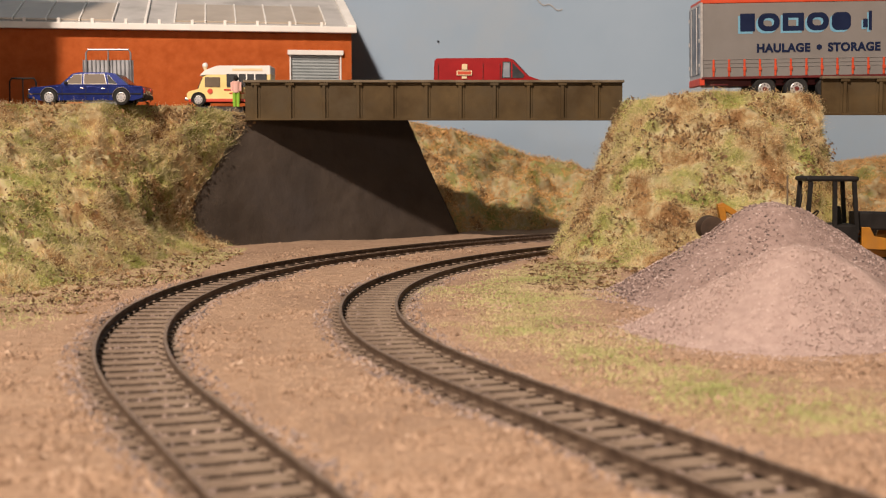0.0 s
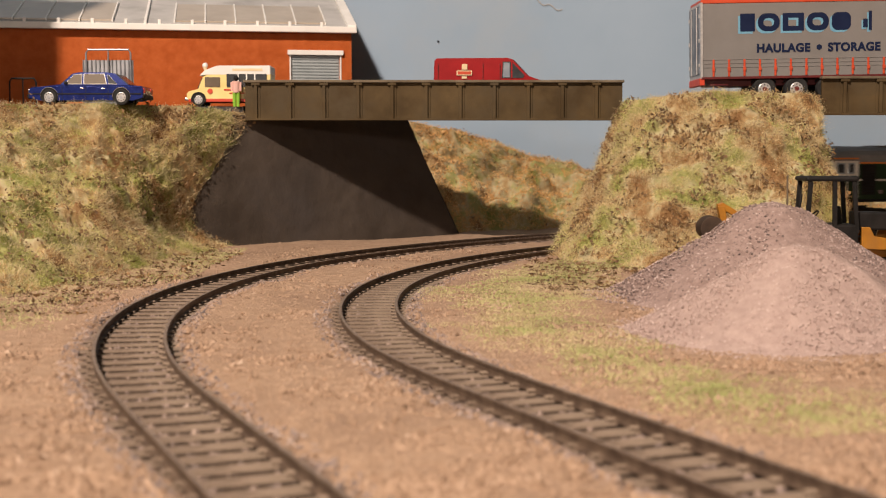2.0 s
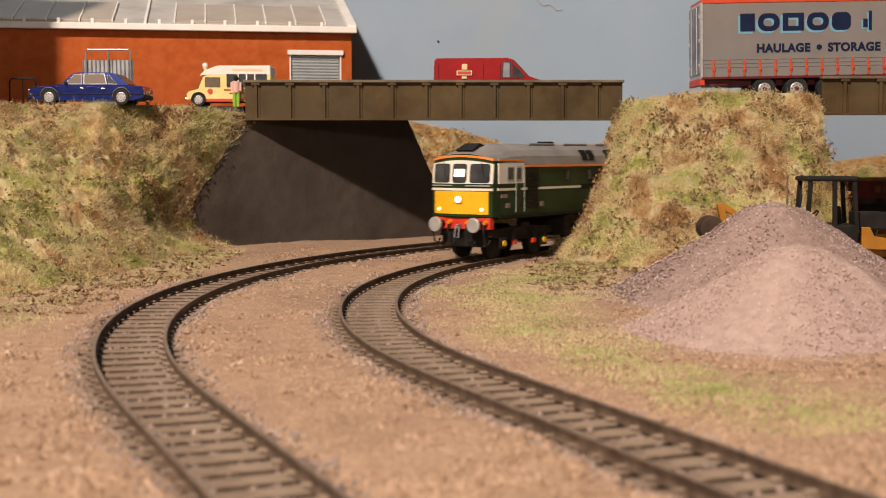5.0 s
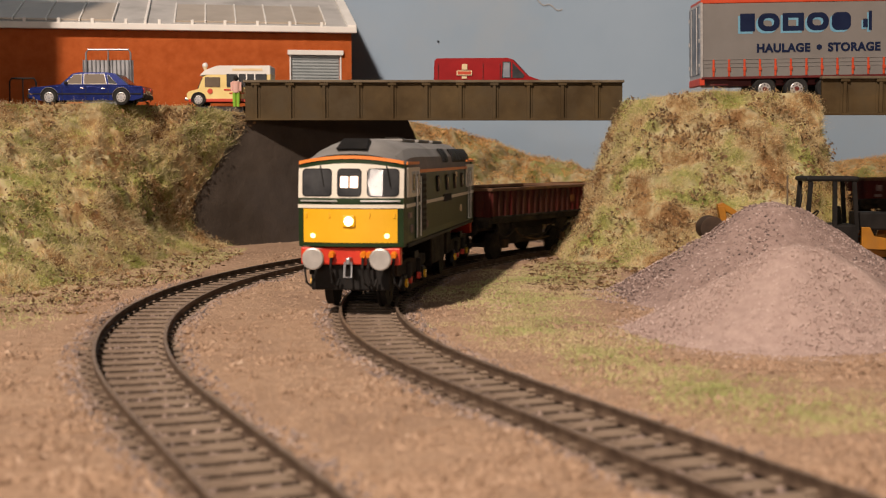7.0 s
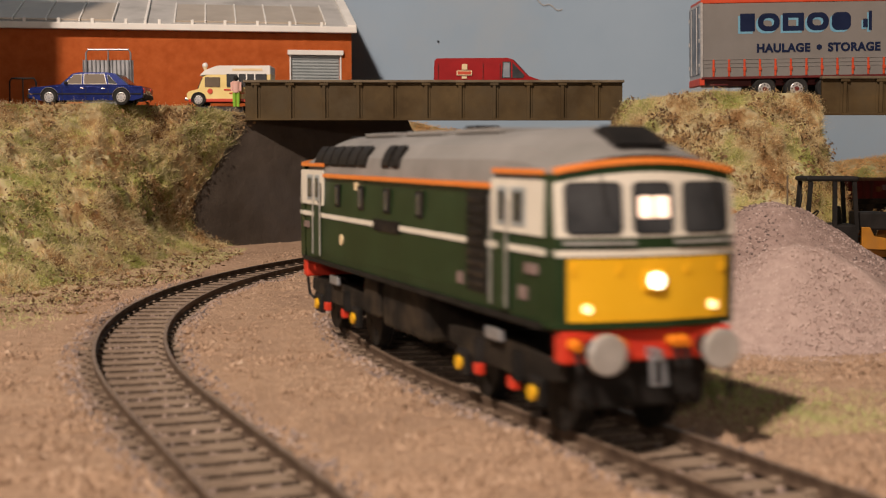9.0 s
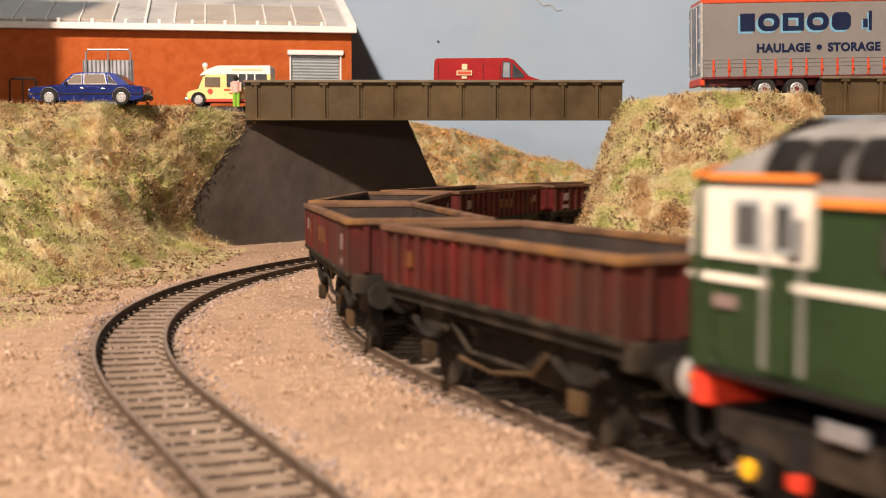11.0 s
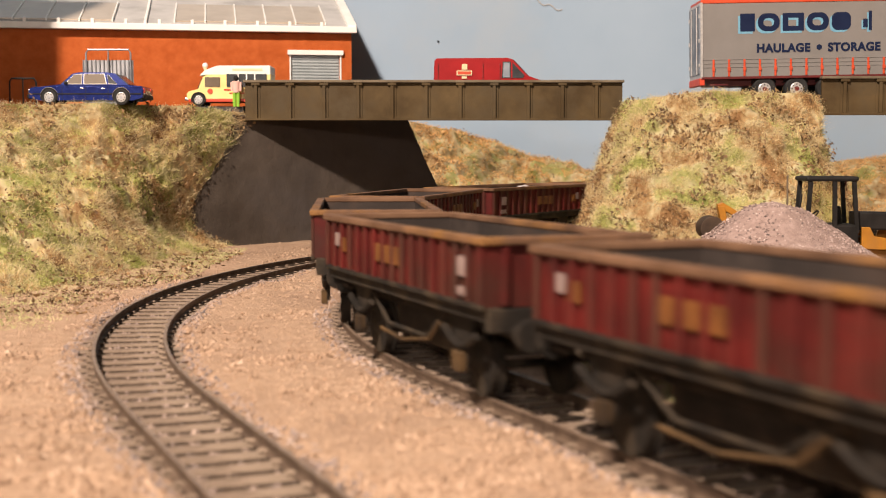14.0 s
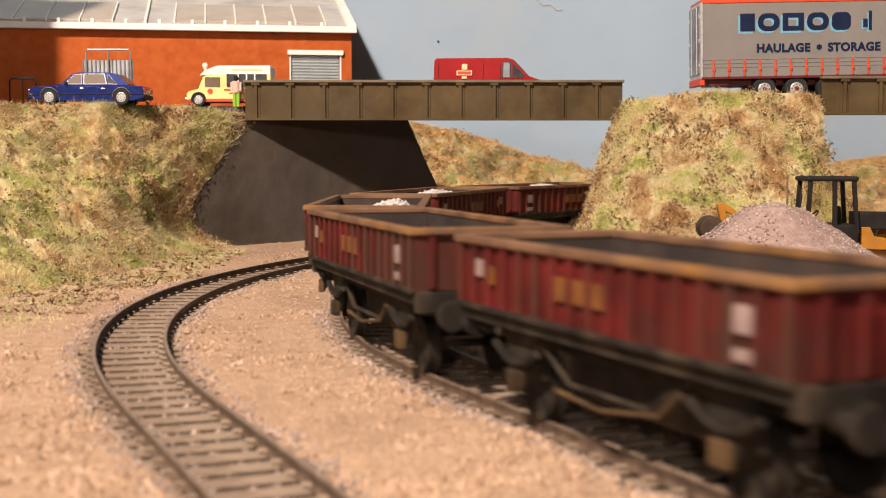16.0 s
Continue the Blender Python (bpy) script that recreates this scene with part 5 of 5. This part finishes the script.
        beam = part("buffer_beam", box(min(sg * bx, sg * (bx - 4)), max(sg * bx, sg * (bx - 4)), -17, 17, 14.8, 20.6, .5), M["beam_red"], t, "red buffer beam")
        for y in (-11.35, 11.35):
            bf = part("buffer", cyl((sg * bx, y, 17.2), (sg * (bx + 5), y, 17.2), 1.9, 14), M["black"], beam)
            part("buffer_head", cyl((sg * (bx + 5), y, 17.2), (sg * (bx + 6.6), y, 17.2), 3.7, 28, bevel=.5), M["buffer"], bf, "silver buffer head")
        for y in (-6.2, 4.6, 6.6, -15, 15):
            part("hose_cock", cyl((sg * bx, y, 18.4), (sg * (bx + 2.2), y, 18.0), 1.2, 10, .9), M["hose_orange"], beam, "orange pipe connector")
            part("hose", tube([(sg * (bx + 1.6), y, 17.5), (sg * (bx + 2.6), y, 14), (sg * (bx + 2.2), y + .5, 9), (sg * (bx + .8), y + 1.6, 7.6), (sg * bx, y + 2.4, 10)], .5, 8), M["black"], beam)
        part("coupling_hook", box(min(sg * bx, sg * (bx + 4)), max(sg * bx, sg * (bx + 4)), -.7, .7, 15.2, 17.4, .3), M["steel"], beam)
        part("coupling_link", tube([(sg * (bx + 3.2), -1.1, 16), (sg * (bx + 4), -1.2, 11), (sg * (bx + 4), 1.2, 11), (sg * (bx + 3.2), 1.1, 16)], .4, 8), M["steel"], beam)
        part("snow_apron", box(min(sg * (bx - 5), sg * (bx - 2)), max(sg * (bx - 5), sg * (bx - 2)), -13, 13, 6, 15, .6), M["black"], t)
    # sides
    for sd in (-1, 1):
        def plate(x0, x1, z0, z1, mat, name, label="", th=.3, r=.0, parent=bd):
            y = sd * 18.4
            return part(name, box(x0, x1, min(y - sd * .3, y + sd * th), max(y - sd * .3, y + sd * th), z0, z1, r, seg=1), mat, parent, label)
        plate(-87, -14, 33.8, 35.0, M["ivory"], "waist_line", "ivory waist line")
        plate(6, 87, 33.8, 35.0, M["ivory"], "waist_line", "ivory waist line")
        plate(-14, 6, 33.0, 35.8, M["grime"], "nameplate", "small dark plate", .45)
        plate(-62, 62, 45.2, 46.3, M["loco_orange"], "cantrail_line", "orange cantrail line", .45)
        plate(-86, 86, 20.4, 21.6, M["black"], "sill", "", .35)
        for s2 in (-1, 1):
            a, c = sorted((s2 * 63, s2 * 86.5))
            w = plate(a, c, 37.2, 47.2, M["ivory"], "cab_side", "ivory cab side window surround", .35)
            plate(a, c, 48.2, 49.2, M["loco_orange"], "cab_line", "orange line", .2)
            for u0, u1 in ((66, 71), (73, 79.5)):
                a2, c2 = sorted((s2 * u0, s2 * u1))
                g = plate(a2, c2, 38.4, 45.8, M["shutter"], "window_frame", "grey window frame", .55, .2, w)
                plate(a2 + .8, c2 - .8, 39.2, 45, M["glass"], "window", "cab side window", .65, .2, g)
            a2, c2 = sorted((s2 * 63.4, s2 * 65.8))
            for u in (64, 71.8):
                part("handrail", cyl((s2 * u, sd * 19.3, 23), (s2 * u, sd * 19.3, 44), .22, 6), M["buffer"], bd)
            plate(min(s2 * 66.5, s2 * 71.5), max(s2 * 66.5, s2 * 71.5), 22.5, 36.8, M["green"], "cab_door", "dark green cab door", .5)
            plate(min(s2 * 79, s2 * 84), max(s2 * 79, s2 * 84), 30.2, 32.0, M["mark_white"], "running_number", "small pale lettering bar", .4)
        for x0, x1 in ((50, 60.5),):
            g = plate(x0, x1, 24.5, 44.6, M["black"], "side_grille", "black side grille", .4)
            for k in range(9):
                plate(x0 + .6, x1 - .6, 25.4 + 2.1 * k, 26.3 + 2.1 * k, M["grime"], "grille_slat", "", .65, 0, g)
        for x in (-66, -48, -26, -4, 20):
            g = plate(x - 2.1, x + 2.1, 37.4, 43.6, M["grime"], "window_frame", "", .4, .2)
            plate(x - 1.4, x + 1.4, 38.2, 42.8, M["glass"], "window", "small body side window", .5, .1, g)
        plate(-31, -29, 42.4, 44.4, M["gold"], "works_plate", "small pale plate", .4)
        part("crest", cyl((-44, sd * 18.3, 28.6), (-44, sd * 18.8, 28.6), 1.5, 14), M["gold"], bd, "small round gilt crest")
        for x in (46, 78):
            plate(x - 1.5, x + 1.5, 25.2, 27.6, M["mark_white"], "data_panel", "small pale panel", .4)
        # louvred roof panels
        for x0, x1 in [(-74 + 8.6 * k, -67 + 8.6 * k) for k in range(6)] + [(-10, -4.5), (-2.5, 3)]:
            pts = [(sd * 17.85 * math.cos(a) ** 0.8, 46.2 + 10.8 * math.sin(a) ** 0.8) for a in (0.13, 0.25, 0.38, 0.5, 0.62)]
            part("roof_louvre", loft([[(x, y * 1.0, z + .1) for x in (x0, x1) for y, z in ((yy, zz),)] + [(x, y + sd * .35, z + .75) for x in (x1, x0) for y, z in ((yy, zz),)] for yy, zz in pts]), M["black"], bd, "black roof louvre")
    for x in (-40, -5, 30):
        part("roof_panel", box(x - 13, x + 13, -9, 9, 56.2, 57.4, .4), M["loco_roof"], bd)
    part("exhaust_port", box(8, 16, -3, 3, 56.8, 58.4, .4), M["grime"], bd)
    # below the floor
    part("fuel_tank", box(-17, 17, -15.5, 15.5, 8.5, 20.5, 1.0), M["grime"], t, "grimy fuel tank")
    part("battery_box", box(-32, -19, -16, 16, 10, 20.5, .8), M["grime"], t)
    part("floor", box(-88, 88, -15, 15, 19.5, 21.2), M["black"], t)
    for cx in (-59, 59):
        bg = part("bogie", box(cx - 26, cx + 26, -9, 9, 8, 13, .6), M["black"], t, "black bogie")
        for sg in (-1, 1):
            part("side_frame", prism([(cx - 29, 11), (cx - 29, 14.5), (cx - 10, 15.5), (cx + 10, 15.5), (cx + 29, 14.5), (cx + 29, 11), (cx + 12, 9), (cx - 12, 9)], "y", sg * 14 - 1.2, sg * 14 + 1.2, .3), M["grime"], bg)
            for u, col in ((-19, "loco_yellow"), (19, "loco_yellow")):
                part("axle_box", box(cx + u - 3, cx + u + 3, sg * 15.4 - .9, sg * 15.4 + .9, 5, 10.5, .5), M["black"], bg)
                part("axle_cap", cyl((cx + u, sg * 15.9, 7.6), (cx + u, sg * 17, 7.6), 1.5, 14), M[col], bg, "yellow axle cap")
            for u in (-10, 10):
                part("spring", cyl((cx + u, sg * 15, 8.5), (cx + u, sg * 15, 14), 1.8, 12), M["black"], bg)
                part("brake_cylinder", box(cx + u * .9 - 1.5, cx + u * .9 + 1.5, sg * 16 - .8, sg * 16 + .8, 6.6, 9.0, .3), M["beam_red"], bg, "red brake fitting")
            part("step", box(cx - 4, cx + 4, sg * 16.2 - .6, sg * 16.2 + .6, 15, 17.5, .3), M["steel"] if sg < 0 else M["black"], bg)
    ws = [wheelset(t, cx + u, 7.3, M["black"]) for cx in (-59, 59) for u in (-19, 19)]
    return t, ws


def wagon_kind(marked=True):
    t = thing("box_wagon", Matrix(), "weathered maroon open box wagon with rusty rim", "wagon", "train of box wagons")
    HL, HW, zb, zt = 54.0, 18.2, 21.5, 35.2
    b = bmesh.new()
    wall = [(HL, HW), (-HL, HW), (-HL, -HW), (HL, -HW)]
    inn = [(HL - 1.2, HW - 1.2), (-HL + 1.2, HW - 1.2), (-HL + 1.2, -HW + 1.2), (HL - 1.2, -HW + 1.2)]
    o0 = [b.verts.new((x, y, zb)) for x, y in wall]
    o1 = [b.verts.new((x, y, zt)) for x, y in wall]
    i1 = [b.verts.new((x, y, zt)) for x, y in inn]
    i0 = [b.verts.new((x, y, zb + 1.5)) for x, y in inn]
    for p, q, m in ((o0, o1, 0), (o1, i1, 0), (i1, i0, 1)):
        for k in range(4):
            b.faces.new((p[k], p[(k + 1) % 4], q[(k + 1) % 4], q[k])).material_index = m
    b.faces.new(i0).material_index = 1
    b.faces.new(o0[::-1])
    bmesh.ops.recalc_face_normals(b, faces=b.faces)
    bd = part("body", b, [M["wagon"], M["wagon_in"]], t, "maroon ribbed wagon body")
    n = 17
    for sg in (-1, 1):
        for k in range(n):
            x = -HL + 1.2 + (2 * HL - 2.4) * k / (n - 1)
            part("rib", box(x - .8, x + .8, min(sg * HW, sg * (HW + .9)), max(sg * HW, sg * (HW + .9)), zb + .3, zt - 1.4, .2, seg=1), M["wagon"], bd)
        part("rim", box(-HL - .9, HL + .9, min(sg * (HW - 1.5), sg * (HW + 1.3)), max(sg * (HW - 1.5), sg * (HW + 1.3)), zt - 1.3, zt + .3, .35), M["wagon_rim"], bd, "rusty orange rim")
        part("solebar", box(-HL - 1, HL + 1, min(sg * (HW - 3), sg * (HW - .4)), max(sg * (HW - 3), sg * (HW - .4)), zb - 3.2, zb, .25), M["grime"], t, "dirty solebar")
        part("lower_rim", box(-HL, HL, min(sg * HW, sg * (HW + 1.0)), max(sg * HW, sg * (HW + 1.0)), zb - .6, zb + .5, .15), M["grime"], bd)
        y = sg * (HW + .55)
        for x0, x1, z0, z1, mt in ((41, 45, 27.0, 31.0, "mark_white"), (-11.8, -8, 26, 30.2, "mark_yellow"), (-5.4, -1.4, 26, 30.2, "mark_yellow"), (1.2, 5.2, 26, 30.2, "mark_yellow"), (-45, -42.4, 27.6, 31.0, "mark_white"), (-41, -37, 26.4, 30, "mark_yellow"), (41, 46.5, 23, 24.8, "mark_white"))[0 if marked else 5:5 + 2 * marked + (not marked)]:
            part("stencil", box(x0, x1, y - .25, y + .45, z0, z1, .05, seg=1), M[mt], bd, "faded painted mark")
        for u in (-34, 34):
            part("axle_guard", prism([(u - 7, zb - 3), (u + 7, zb - 3), (u + 2.2, 7), (u - 2.2, 7)], "y", sg * 14.4 - .5, sg * 14.4 + .5, .2), M["grime"], t)
            part("axle_box", box(u - 2.2, u + 2.2, sg * 15.6 - 1, sg * 15.6 + 1, 5.8, 10.2, .4), M["ochre"], t, "rusty ochre axle box")
            part("leaf_spring", tube([(u - 9, sg * 15.4, 14.4), (u - 4, sg * 15.4, 12), (u, sg * 15.4, 11.2), (u + 4, sg * 15.4, 12), (u + 9, sg * 15.4, 14.4)], .9, 6), M["grime"], t)
        part("brake_lever", tube([(-16, sg * 16, 9), (0, sg * 16.3, 8.2), (18, sg * 16.3, 10.6), (24, sg * 16.3, 15)], .5, 6), M["ochre"], t, "rusty ochre brake lever")
        part("truss", tube([(-26, sg * 15, 17.6), (-13, sg * 15, 10.5), (13, sg * 15, 10.5), (26, sg * 15, 17.6)], .6, 6), M["grime"], t)
    for sg in (-1, 1):
        for k in range(5):
            y = -14 + 7 * k
            part("end_rib", box(min(sg * HL, sg * (HL + .9)), max(sg * HL, sg * (HL + .9)), y - .8, y + .8, zb + .3, zt - 1.4, .2, seg=1), M["wagon"], bd)
        part("rim", box(min(sg * (HL - 1.5), sg * (HL + 1.3)), max(sg * (HL - 1.5), sg * (HL + 1.3)), -HW + 1.4, HW - 1.4, zt - 1.25, zt + .35, .35), M["wagon_rim"], bd, "rusty orange rim")
        part("headstock", box(min(sg * (HL - 2), sg * (HL + 1.2)), max(sg * (HL - 2), sg * (HL + 1.2)), -HW + .5, HW - .5, zb - 5, zb - .2, .3), M["grime"], t)
        for y in (-11.35, 11.35):
            bf = part("buffer", cyl((sg * HL, y, 16.4), (sg * (HL + 5.6), y, 16.4), 1.7, 12), M["grime"], t)
            part("buffer_head", cyl((sg * (HL + 5.6), y, 16.4), (sg * (HL + 7.2), y, 16.4), 3.4, 20, bevel=.3), M["grime"], bf)
        part("coupling", tube([(sg * HL, 0, 15), (sg * (HL + 6), 0, 12), (sg * (HL + 9.5), 0, 14)], .7, 8), M["grime"], t)
        part("hose", tube([(sg * (HL + 1), 4, 15), (sg * (HL + 3.5), 4, 9), (sg * (HL + 1.5), 5, 6.5)], .55, 8), M["black"], t)
    part("underframe", box(-50, 50, -11, 11, 14.5, zb - .2, .3), M["grime"], t)
    part("brake_gear", box(-24, 24, -9, 9, 6.5, 14.6, .6), M["grime"], t)
    ws = [wheelset(t, u, 6.6, M["grime"]) for u in (-34, 34)]
    return t, ws


def load(parent, mat, h, label, count, lo=.5, hi=1.3):
    """Loose stone in a wagon: a low heap of separate lumps over a bed."""
    def z(x, y):
        return 25 + h * max(0, 1 - (x / 50) ** 2) * max(0, 1 - (y / 18) ** 4) * (0.75 + .5 * noise.noise(Vector((x * .06, y * .06, h)))) + .7 * noise.noise(Vector((x * .3, y * .3, 1)))
    nx, ny = 60, 20
    v = [(-52.6 + 105.2 * i / (nx - 1), -16.9 + 33.8 * j / (ny - 1), z(-52.6 + 105.2 * i / (nx - 1), -16.9 + 33.8 * j / (ny - 1))) for j in range(ny) for i in range(nx)]
    f = [(j * nx + i, j * nx + i + 1, (j + 1) * nx + i + 1, (j + 1) * nx + i) for j in range(ny - 1) for i in range(nx - 1)]
    p = []
    for _ in range(count):
        x, y = (rng.rand() * 2 - 1) * 52, (rng.rand() * 2 - 1) * 16.3
        p.append((x, y, z(x, y)))
    vv, ff = crumbs(p, lo, hi, .1)
    k = len(v)
    return fast("load", v + vv, f + [tuple(i + k for i in q) for q in ff], mat, parent, "stuff", label)


# ---------------------------------------------------------------- build
make_ground()
make_room()
make_road()
make_abutment()
make_banks()
make_turf()
make_heap(127, 502, 67, 66, 41.5, "pinkish grey gravel heap", 2.0, 16000, M["heap"], M["heap_grain"], 0.7)
make_heap(108, 398, 54, 52, 31.0, "lower, finer and paler pinkish gravel heap", 6.0, 12000, M["heap_fine"], M["fine_grain"], 0.5)
make_bridge(-117.5, 106.5, 785, 71.6, 95.4, -111, 20.2, "brown plate girder road bridge over the curved tracks")
make_bridge(213.5, 430, 745, 73.6, 95.4, 226, 20.2, "brown plate girder road bridge beside the embankment spur")
make_warehouse()
make_saloon()
make_ice_cream_van()
make_post_van()
make_trailer()
make_figurine()
rack(mm(-208.5, 774, road_z(774) - 1.5), 26, 33, M["steel"], "grey steel barred rack with a round hoop", True)
rack(mm(-262, 800, road_z(800) - 1.5), 16, 17, M["black"], "dark hooped steel rack against the wall", False)
make_digger()
make_stump_post()
make_track(False, "curved brown railway track, nearer line, with rusty rails")
make_track(True, "curved brown railway track, outer line, with rusty rails")

loco, loco_wheels = make_loco()
plain, plain_wheels = wagon_kind(False)
first, first_wheels = wagon_kind()
wagons = [plain, first]
for k in range(7):
    wagons.append(copy_thing(first, Matrix()))
load(wagons[3], M["coal"], 4.0, "dark coarse load", 1500)
load(wagons[6], M["stone_load"], 10.8, "pale grey ballast load", 2200)
load(wagons[7], M["stone_load"], 9.5, "pale grey ballast load", 1500)
load(wagons[8], M["stone_load"], 9.8, "pale grey ballast load", 1500)
tagged(wagons[3], "weathered maroon box wagon with a low dark load")
for k in (6, 7, 8):
    tagged(wagons[k], "weathered maroon box wagon heaped with pale ballast")

PITCH, LEAD = 128.2, 163.0
RUN_T = [0, 1.6, 3.5, 4.2, 6.3, 7, 8.4, 9, 11.5, 12, 12.5, 13, 13.5, 14, 14.5, 15, 16]
RUN_S = [1152.7, 966.8, 746.7, 667.9, 443.5, 368.3, 219.5, 154.8, -120.7, -176.5, -232.5, -288.5, -344.2, -398.0, -453.1, -509.7, -621.1]


def place(t):
    """Distance of the locomotive's middle along the line, falling as the train comes nearer."""
    c = np.polyfit(RUN_T, RUN_S, 7)
    return float(np.polyval(c, t))


def ride(s, half):
    xa, ya, _ = line(s - half)
    xb, yb, _ = line(s + half)
    return mm((xa + xb) / 2, (ya + yb) / 2, 0, math.degrees(math.atan2(ya - yb, xa - xb)))


def motions():
    times = [round(0.1 * k, 2) for k in range(161)]
    walk(loco, [(t, ride(place(t), 59)) for t in times])
    for k, w in enumerate(wagons):
        walk(w, [(t, ride(place(t) + LEAD + PITCH * k, 34)) for t in times])
    fine = [k / 15 for k in range(241)]
    for thing_, r in [(loco, 7.3)] + [(w, 6.6) for w in wagons]:
        for ws in [o for o in thing_.children if o.name.split(".")[0] == "wheelset"]:
            base = ws.matrix_basis.translation.copy()
            rows = []
            for t in fine:
                a = (place(0) - place(t)) / r
                rows.append((t, Matrix.Translation(base) @ Matrix.Rotation(a, 4, "Y")))
            walk(ws, rows)


motions()
